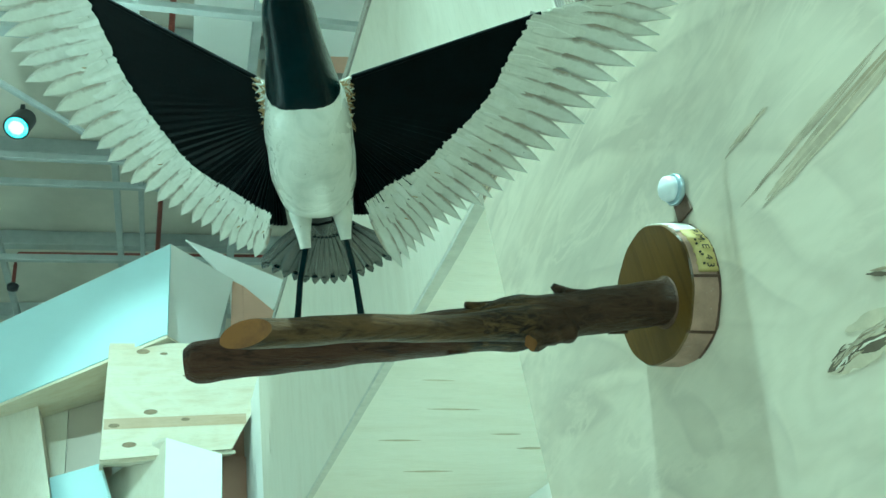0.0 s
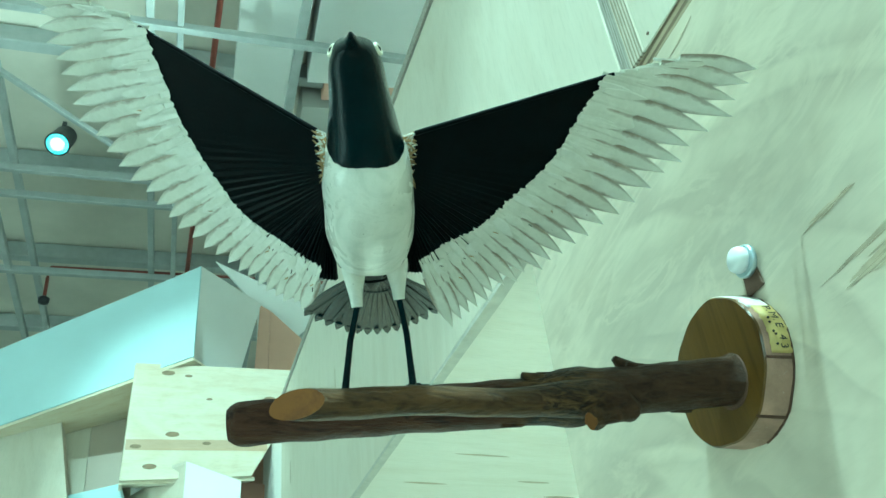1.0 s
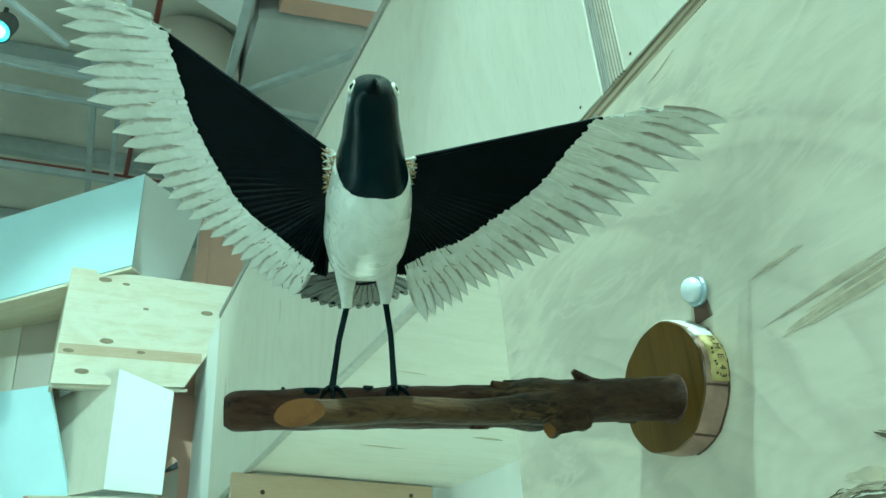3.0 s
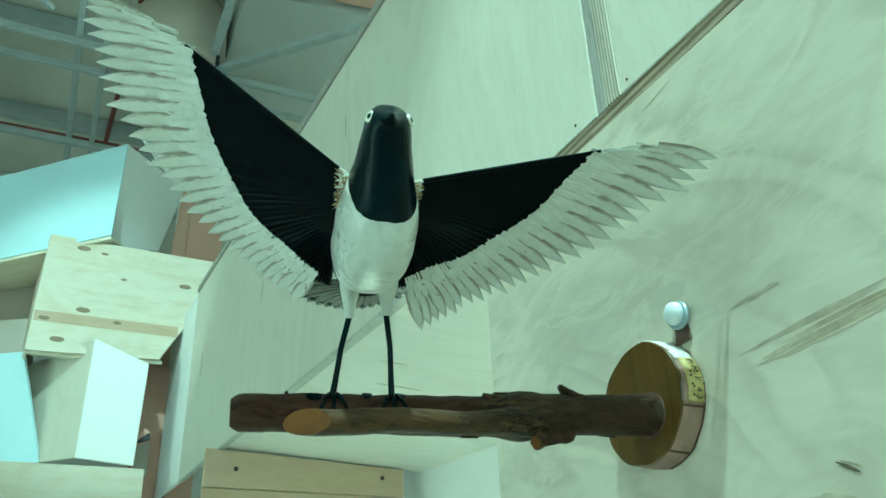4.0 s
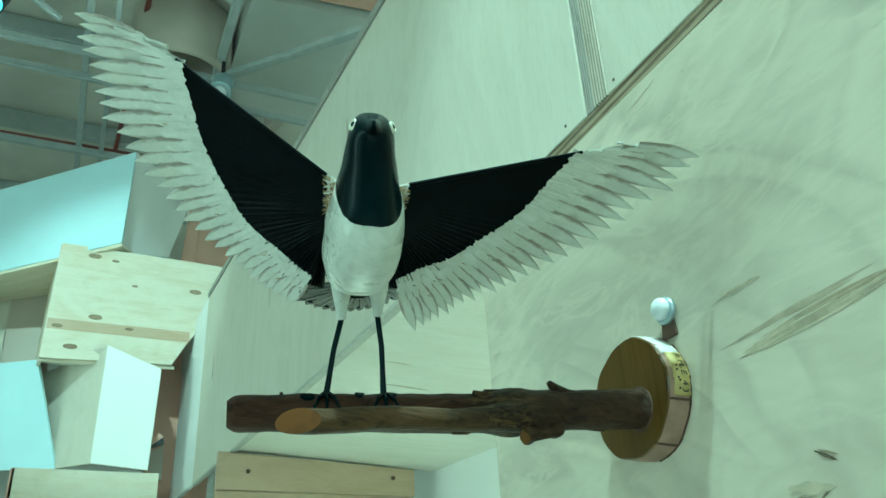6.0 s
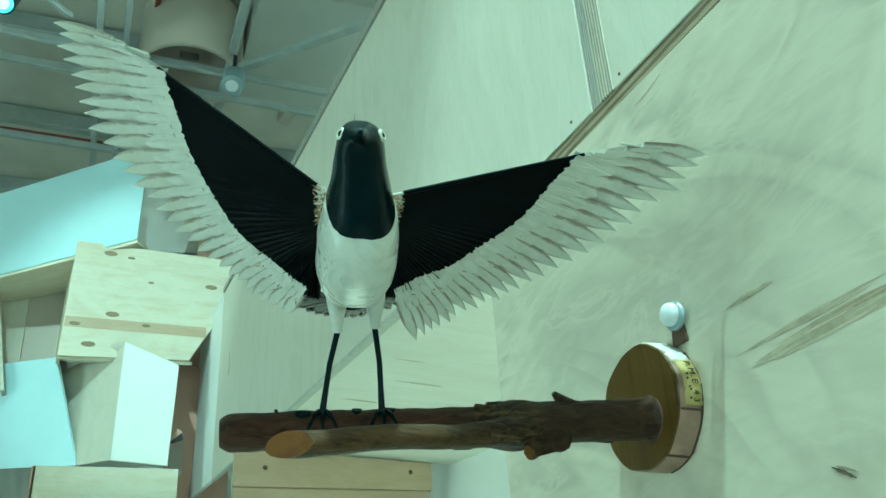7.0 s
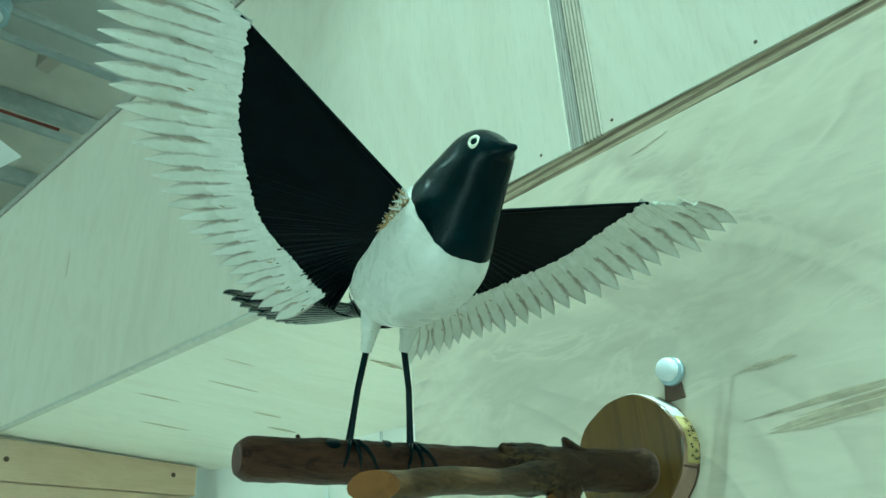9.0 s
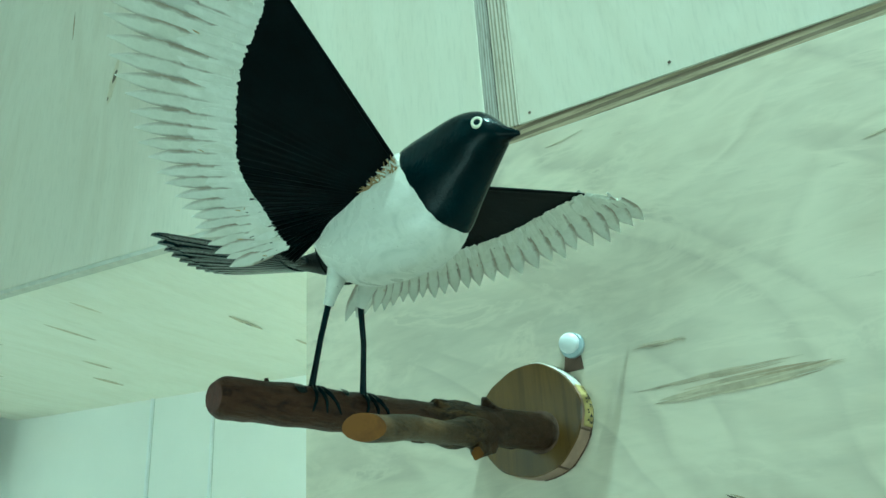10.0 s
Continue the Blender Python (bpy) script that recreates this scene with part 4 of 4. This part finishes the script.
    # short loose slips lying on the coverts
    k = int(count * 1.6)
    for i in range(k):
        t = (i + rng.random()) / k
        b, e = foot(t), point(t)
        d = (e - b)
        tang = nrm.cross(d).normalized()
        lift = nrm * (rng.choice((-0.0026, 0.0026)) + rng.uniform(-0.0004, 0.0004))
        leaf(b - d.normalized() * rng.uniform(0.004, 0.016) + lift, b + d * (rng.uniform(0.16, 0.34) * (1 - 0.3 * t)) + lift * 0.6 + tang * rng.uniform(-0.004, 0.004), tang, nrm, rng.uniform(0.004, 0.011), 0.0014, M_FEATHER, 0.45, 6, 0.55, rng.uniform(-0.002, 0.002), 1.5, True)
    # dabs of dark glue and chipped paint along the joint
    for i in range(count // 2):
        t = rng.random()
        b, e = foot(t), point(t)
        d = (e - b).normalized()
        tang = nrm.cross(d).normalized()
        p = b + d * rng.uniform(-0.004, 0.022) + nrm * rng.choice((-0.0034, 0.0034))
        leaf(p, p + d * rng.uniform(0.002, 0.006) + tang * rng.uniform(-0.003, 0.003), tang, nrm, rng.uniform(0.0007, 0.0014), 0.0006, M_BLACK if i % 3 == 0 else M_GLUE, 0.5, 3, 0.8, 0.0, 1.5, True)
    # frayed tan binding at the root
    for i in range(150):
        a = a_end * 0.50 * rng.random()
        p = spot(a, rng.uniform(-0.007, -0.001), rng.uniform(-0.003, 0.003))
        q = spot(a + rng.uniform(-0.2, 0.2), rng.uniform(0.001, 0.0065), rng.uniform(-0.0032, 0.0032))
        tang = (spot(a + 0.05, 0.02) - spot(a - 0.05, 0.02)).normalized()
        leaf(p, q, tang, nrm, 0.0022, 0.0016, M_GLUE if i % 3 else M_FEATHER, 0.5, 3, 0.8, 0.0, 1.5, True)


def blend(*stops):
    def value(t):
        for (a, x), (b, y) in zip(stops, stops[1:]):
            if t <= b:
                s = (t - a) / (b - a)
                s = s * s * (3 - 2 * s) * 0.4 + s * 0.6
                return x + (y - x) * s
        return stops[-1][1]
    return value


wing(L(0.034, 0.114, 0.159), L(-0.002, -0.075, -0.022), L(0.159, 0.025, 0.031), L(0.047, -0.186, -0.052),
     blend((0, 0.165), (0.12, 0.148), (0.5, 0.098), (0.8, 0.068), (1, 0.060)), blend((0, 0.294), (0.06, 0.295), (0.14, 0.278), (0.25, 0.240), (0.5, 0.174), (0.75, 0.138), (1, 0.136)), 26, 11, 1.56, 1.7)
wing(L(-0.034, 0.122, 0.157), L(0.002, -0.075, -0.020), L(-0.132, 0.025, 0.093), L(-0.024, -0.188, -0.030),
     blend((0, 0.166), (0.12, 0.157), (0.5, 0.124), (0.8, 0.088), (1, 0.074)), blend((0, 0.272), (0.08, 0.276), (0.25, 0.258), (0.5, 0.204), (0.75, 0.154), (1, 0.126)), 29, 23, 1.66, 2.3)

# tail: a cupped fan of dark slips
rng = random.Random(4)
T0 = L(0, 0.004, 0.114)
for i in range(15):
    t = i / 14 * 2 - 1
    tip = L(0.006 + 0.079 * t, -0.250 + 0.030 * t * t, 0.196 + 0.012 * t * t)
    mid_ = T0.lerp(tip, 0.15)
    side = (L(1, 0, 0.35 * t)).normalized()
    nr_ = side.cross((tip - T0).normalized())
    leaf(mid_, tip + Vector((0, 0, 0.002 * (i % 2))), side, nr_, 0.0205, 0.003, M_TAIL, 0.8, 10, 0.25)
    leaf(T0.lerp(tip, 0.30) + side * 0.005, T0.lerp(tip, 0.97) + side * 0.004, side, nr_, 0.0065, 0.0056, M_BLACK, 0.8, 6, 0.5)
    leaf(T0.lerp(tip, 0.9) + nr_ * 0.001, tip + (tip - T0).normalized() * 0.004, side, nr_, 0.009, 0.0055, M_BLACK, 0.5, 4)
tube(bird, [L(0, 0.006, 0.122), L(0, -0.016, 0.124), L(0.001, -0.06, 0.138)], [0.014, 0.012, 0.006], 12, M_FAN)

ob = bird.object("bird_sculpture", [WHITE, BLACK, BLACK_FAN, FEATHER, TAIL, GLUE, EYE_RING])
ob.location = O
tagged(ob, "carved wooden bird, black and white, wings spread, on a branch", "sculpture")

# ---------------------------------------------------------------- stacked boards and boxes in the distance


def facets(name, label, category, faces, depth=0.5):
    """A board-built box: each visible face is a board with thickness; the back is closed."""
    pts = [Vector(p) for pn, f, m in faces for p in f]
    c = sum(pts, Vector()) / len(pts)
    e = root(name, c, label, category, "stacked boxes")
    for pn, f, m in faces:
        q = [Vector(p) - c for p in f]
        nrm = (q[1] - q[0]).cross(q[2] - q[0]).normalized()
        for k in range(3, len(q)):      # boards are flat
            if abs(nrm.y) > 0.3:
                q[k].y = q[0].y - (nrm.x * (q[k].x - q[0].x) + nrm.z * (q[k].z - q[0].z)) / nrm.y
        if nrm.y < 0:
            nrm = -nrm
        part(pn, prism(q, nrm * 0.018, 0.001), m, e)
    return e


facets("white_box", "white painted board box with a slanting top", "box",
       [("front_panel", [(-1.30, 4.68, 4.02), (0.002, 4.3, 4.57), (-0.004, 4.3, 3.95), (-0.70, 4.5, 3.725), (-1.28, 4.68, 3.55)], PANEL_COOL_LIT),
        ("side_panel", [(0.002, 4.3, 4.57), (0.404, 4.75, 4.605), (0.293, 4.75, 4.125), (-0.004, 4.3, 3.95)], PANEL_WHITE),
        ("underside", [(-0.006, 4.305, 3.946), (-1.28, 4.685, 3.546), (-1.28, 5.3, 3.60), (0.22, 4.75, 4.03)], PINE)])
facets("pink_box", "salmon pink boards meeting at an upright joint", "box",
       [("front_panel", [(0.405, 4.85, 4.66), (0.47, 4.85, 4.62), (0.44, 4.85, 2.5), (0.29, 4.85, 2.5)], PINK),
        ("side_panel", [(0.473, 4.85, 4.62), (0.70, 4.90, 4.43), (0.66, 4.89, 2.5), (0.443, 4.85, 2.5)], PINK)])
facets("tall_box", "pale board leaning beside the plywood wall", "box",
       [("front_panel", [(0.10, 5.0, 5.10), (0.86, 5.0, 4.72), (0.66, 5.0, 4.50), (0.66, 5.0, 2.5), (0.42, 5.0, 2.5), (0.40, 5.0, 4.74)], PANEL_WHITE)])
pine = facets("pine_box", "knotty pine board box with pale stripes", "box",
              [("front_panel", [(-0.307, 4.35, 3.922), (0.70, 4.35, 3.905), (0.40, 4.35, 3.38), (0.34, 4.35, 3.27), (-0.314, 4.35, 3.245)], PINE),
               ("side_panel", [(-0.31, 4.352, 3.91), (-0.32, 4.352, 3.25), (-0.36, 4.9, 3.3), (-0.36, 4.9, 3.96)], PINE),
               ("underside", [(-0.32, 4.37, 3.25), (0.36, 4.37, 3.27), (0.34, 4.9, 3.45), (-0.34, 4.9, 3.42)], PINE)])
for x, z, w in ((-0.13, 3.865, 0.028), (-0.02, 3.85, 0.016), (0.43, 3.72, 0.026), (0.10, 3.71, 0.013), (-0.08, 3.50, 0.028), (0.10, 3.45, 0.018), (-0.18, 3.32, 0.028), (0.0, 3.30, 0.015), (-0.26, 3.43, 0.022)):
    h = Heap()
    c = pine.location
    vs = [(x - c.x + w * math.cos(a) * 1.3, 4.3488 - c.y - 0.0006, z - c.z + w * 0.55 * math.sin(a)) for a in (2 * math.pi * k / 12 for k in range(12))]
    h.add(vs + [(p[0], p[1] + 0.0012, p[2]) for p in vs], [list(range(12))] + [(k, (k + 1) % 12, 12 + (k + 1) % 12, 12 + k) for k in range(12)], 0, None, False)
    h.object("knot", [KNOT], pine)
for z, w, m in ((3.44, 0.09, GRAIN_SOFT),):
    part("heart_stripe", box(-0.31 - pine.location.x, 0.42 - pine.location.x, 4.3492 - pine.location.y - 0.0008, 4.3492 - pine.location.y + 0.0004, z - 0.03 - pine.location.z, z + 0.03 - pine.location.z, 0), BATTEN, pine)
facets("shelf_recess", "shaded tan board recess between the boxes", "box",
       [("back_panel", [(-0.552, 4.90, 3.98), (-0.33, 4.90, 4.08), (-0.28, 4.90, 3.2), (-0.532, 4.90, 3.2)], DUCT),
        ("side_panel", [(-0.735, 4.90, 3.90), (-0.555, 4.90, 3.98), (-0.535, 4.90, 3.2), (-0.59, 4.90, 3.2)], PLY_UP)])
facets("left_box", "pale board box standing in the row of boxes", "box",
       [("front_panel", [(-1.35, 4.72, 3.56), (-0.705, 4.7, 3.80), (-0.57, 4.7, 3.15), (-1.30, 4.72, 3.15)], PLY_UP),
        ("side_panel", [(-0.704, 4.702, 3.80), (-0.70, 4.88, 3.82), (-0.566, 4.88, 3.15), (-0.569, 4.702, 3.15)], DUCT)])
facets("lower_white_box", "white board box with a shaded plywood side", "box",
       [("front_panel", [(0.002, 4.3, 3.331), (0.281, 4.24, 3.20), (0.27, 4.24, 2.667), (0.0, 4.3, 2.702)], PANEL_WHITE),
        ("side_panel", [(0.0, 4.302, 3.331), (-0.002, 4.302, 2.702), (-0.158, 4.55, 2.727), (-0.332, 4.55, 3.305)], PLY_UP),
        ("wing_panel", [(-0.333, 4.552, 3.305), (-0.159, 4.552, 2.727), (-0.83, 5.1, 2.80), (-0.95, 5.1, 3.35)], PANEL_COOL_LIT),
        ("top_panel", [(0.0, 4.3, 3.333), (0.281, 4.24, 3.203), (0.30, 4.9, 3.38), (-0.332, 4.55, 3.307)], PLY_UP)])
facets("lower_pine_box", "pale pine board box below the others", "box",
       [("front_panel", [(-0.335, 4.2, 2.64), (0.322, 4.2, 2.642), (0.34, 4.2, 1.9), (-0.34, 4.2, 1.9)], PINE),
        ("top_panel", [(-0.335, 4.2, 2.642), (0.322, 4.2, 2.644), (0.36, 4.7, 2.68), (-0.34, 4.7, 2.68)], PINE),
        ("side_panel", [(-0.342, 4.2, 2.64), (-0.342, 4.2, 1.9), (-0.342, 4.8, 1.9), (-0.342, 4.8, 2.68)], PINK)])
facets("pointed_bracket", "pointed salmon wooden bracket with a black underside", "bracket",
       [("top_piece", [(0.242, 4.35, 2.785), (0.315, 4.35, 2.89), (0.345, 4.35, 2.868), (0.330, 4.35, 2.845)], PINK),
        ("black_edge", [(0.240, 4.346, 2.783), (0.338, 4.346, 2.866), (0.346, 4.346, 2.832), (0.268, 4.346, 2.800)], DARK_IRON)])
facets("tan_block", "small tan board block under the pointed bracket", "box",
       [("front_panel", [(0.297, 4.6, 2.844), (0.371, 4.6, 2.893), (0.377, 4.6, 2.70), (0.307, 4.6, 2.70)], DUCT)])
facets("corner_board", "salmon pink strip of board beside the plywood wall", "box",
       [("front_panel", [(0.318, 4.7, 3.37), (0.46, 4.75, 3.37), (0.44, 4.75, 2.5), (0.28, 4.7, 2.5)], PINK)])

# ---------------------------------------------------------------- hall
fl = part("floor", box(-7, 7, -7, 11, -0.1, 0.0, 0), FLOOR)
tagged(fl, "grey hall floor", "floor", "", "structure")
for nm, b6 in (("wall_west", (-7.2, -7.0, -7, 11, 0, 6.6)), ("wall_far_east", (7.0, 7.2, -7, 11, 0, 6.6)), ("wall_north", (-7, 7, 11.0, 11.2, 0, 6.6)), ("wall_south", (-7, 7, -7.2, -7.0, 0, 6.6))):
    tagged(part(nm, box(*b6, 0), HALL), "pale painted hall wall", "wall", "", "structure")
ce = part("ceiling", box(-7.2, 7.2, -7.2, 11.2, 6.6, 6.8, 0), DECK)
tagged(ce, "grey ribbed roof deck of the hall", "ceiling", "", "structure")
# roof deck ribs, joined with nothing else
for i in range(7):
    y = 3.1 + 1.32 * i
    tagged(bar("roof_beam", (-6.9, y, 6.5), (6.9, y, 6.5), 0.10, 0.16, STEEL), "long galvanised roof beam under the deck", "beam", "roof beams")
for y, z, w in ((3.70, 6.0, 0.05), (5.25, 6.0, 0.04), (5.56, 6.0, 0.035), (6.62, 6.0, 0.05)):
    tagged(bar("cable_tray", (-6.5, y, z), (1.6, y, z), w, 0.06, STEEL), "thin galvanised ceiling rail across the hall", "rail", "ceiling rails")
for x, z, w in ((-0.43, 6.06, 0.05), (-0.24, 6.02, 0.04), (0.53, 6.06, 0.065), (-1.40, 6.06, 0.05), (-1.6, 6.02, 0.05)):
    tagged(bar("ceiling_rail", (x, -3.0, z), (x, 10.8, z), w, 0.06, STEEL), "galvanised ceiling rail along the hall", "rail", "ceiling rails")
tagged(bar("diagonal_brace", (0.50, 5.27, 6.0), (1.60, 4.15, 6.0), 0.07, 0.05, STEEL), "bluish galvanised diagonal ceiling brace", "brace")
tagged(bar("ceiling_joist", (0.95, 4.2, 6.52), (0.55, 6.4, 6.52), 0.12, 0.18, DUCT), "pale painted joist under the roof", "joist", "joists")
tagged(bar("ceiling_joist", (1.7, 3.6, 6.52), (1.2, 6.4, 6.52), 0.12, 0.18, DUCT), "pale painted joist under the roof", "joist", "joists")
h = Heap()
tube(h, [(1.5, 6.70, 6.12), (-1.28, 6.73, 6.12), (-1.305, 6.74, 6.10), (-1.31, 6.80, 6.04), (-1.31, 6.82, 5.86)], [0.016] * 5, 10)
tagged(h.object("sprinkler_pipe", [RED_PIPE]), "red painted sprinkler pipe with a drop", "pipe")
h = Heap()
tube(h, [(-1.31, 6.82, 5.865), (-1.31, 6.82, 5.84), (-1.31, 6.82, 5.80), (-1.31, 6.82, 5.79)], [0.018, 0.05, 0.045, 0.02], 12)
h.object("sprinkler_head", [DARK_IRON], bpy.data.objects["sprinkler_pipe"], "dark sprinkler rose")
h = Heap()
tube(h, [(0.02, 3.0, 6.41), (-0.16, 8.0, 6.41)], [0.022, 0.022], 10)
tagged(h.object("red_pipe", [RED_PIPE]), "red painted pipe along the roof", "pipe")
# round air duct
h = Heap()
vs, fs = [], []
for k, (r, z) in enumerate(((0.40, 6.55), (0.40, 6.0), (0.37, 5.97), (0.35, 6.02), (0.35, 6.5))):
    for j in range(32):
        a = 2 * math.pi * j / 32
        vs.append((0.25 + r * math.cos(a), 5.35 + r * math.sin(a), z))
for k in range(4):
    for j in range(32):
        fs.append((k * 32 + j, k * 32 + (j + 1) % 32, k * 32 + 32 + (j + 1) % 32, k * 32 + 32 + j))
fs.append([4 * 32 + j for j in range(32)])
h.add(vs, fs)
tagged(h.object("air_duct", [DUCT]), "pale round air duct opening in the ceiling", "duct")


def spot_lamp(place, aim, watts, label, shell=DARK_IRON, cone=75, lit=True):
    e = root("spotlight", place, label, "spotlight", "ceiling spotlights")
    d = (Vector(aim) - Vector(place)).normalized()
    h = Heap()
    tube(h, [d * -0.13, d * -0.12, d * 0.07, d * 0.10], [0.05, 0.075, 0.08, 0.085], 20)
    h.object("housing", [shell], e)
    h = Heap()
    tube(h, [d * 0.101, d * 0.106], [0.050, 0.046], 20)
    lens = h.object("lens", [GLOW if lit else PLASTIC], e)
    # Ring that draws the bloom when lit, a plain zinc rim otherwise.
    h = Heap()
    tube(h, [d * 0.1005, d * 0.103], [0.074, 0.070], 20)
    h.object("lens_bloom_rim", [HALO if lit else ZINC], lens)
    part("bracket", box(-0.014, 0.014, -0.014, 0.014, 0.04, 6.0 - place[2], 0.002), DARK_IRON, e)
    if not lit:
        return e
    lamp = bpy.data.lights.new("spot_beam", "SPOT")
    lamp.energy, lamp.spot_size, lamp.spot_blend, lamp.shadow_soft_size, lamp.color = watts, radians(cone), 0.6, 0.06, (0.9, 1.0, 1.0)
    ob = new("spot_beam", lamp)
    ob.matrix_world = look(Vector(place) + d * 0.13, Vector(aim))
    return e


spot_lamp((-1.0, 4.70, 5.83), (-1.6, 1.2, 0.0), 40, "black track spotlight shining from a ceiling rail")
spot_lamp((0.55, 5.02, 5.76), (0.35, 4.4, 4.6), 0, "unlit bluish spotlight hung near the air duct", LAMP_BLUE, 75, False)
spot_lamp((-0.24, -1.03, 5.78), (0.42, 0.40, 1.9), 1750, "black spotlight aimed at the carved bird", DARK_IRON, 32)
# Out-of-view spotlight, added only to brighten the white boxes.
spot_lamp((-1.6, -1.3, 5.78), (0.12, 4.4, 3.35), 1500, "unseen black spotlight added to brighten the white boxes", DARK_IRON, 18)
tagged(bar("lamp_track", (-2.4, 3.32, 6.0), (-0.62, 4.95, 6.0), 0.035, 0.04, STEEL), "thin track carrying a spotlight", "track")

tagged(part("ceiling_panel", prism([(0.12, 3.0, 6.3), (0.60, 2.9, 6.3), (0.56, 4.72, 6.3), (0.13, 4.50, 6.3)], (0, 0, 0.3), 0.002), PANEL_WHITE), "white box panel hung below the roof deck", "panel", "ceiling panels")
tagged(part("ceiling_panel", prism([(0.64, 2.9, 6.3), (1.9, 2.7, 6.3), (1.9, 4.20, 6.3), (0.66, 4.30, 6.3)], (0, 0, 0.3), 0.002), PANEL_WHITE), "wide white panel hung below the roof deck", "panel", "ceiling panels")
tagged(part("ceiling_panel", prism([(0.80, 4.33, 6.36), (1.9, 4.24, 6.36), (1.9, 4.42, 6.36), (0.80, 4.52, 6.36)], (0, 0, 0.24), 0.002), PINK), "pinkish strip panel hung below the roof deck", "panel", "ceiling panels")
tagged(part("ceiling_panel", prism([(0.66, 4.56, 6.3), (1.9, 4.46, 6.3), (1.9, 5.9, 6.3), (0.66, 5.9, 6.3)], (0, 0, 0.3), 0.002), HALL), "pale grey box panel hung below the roof deck", "panel", "ceiling panels")
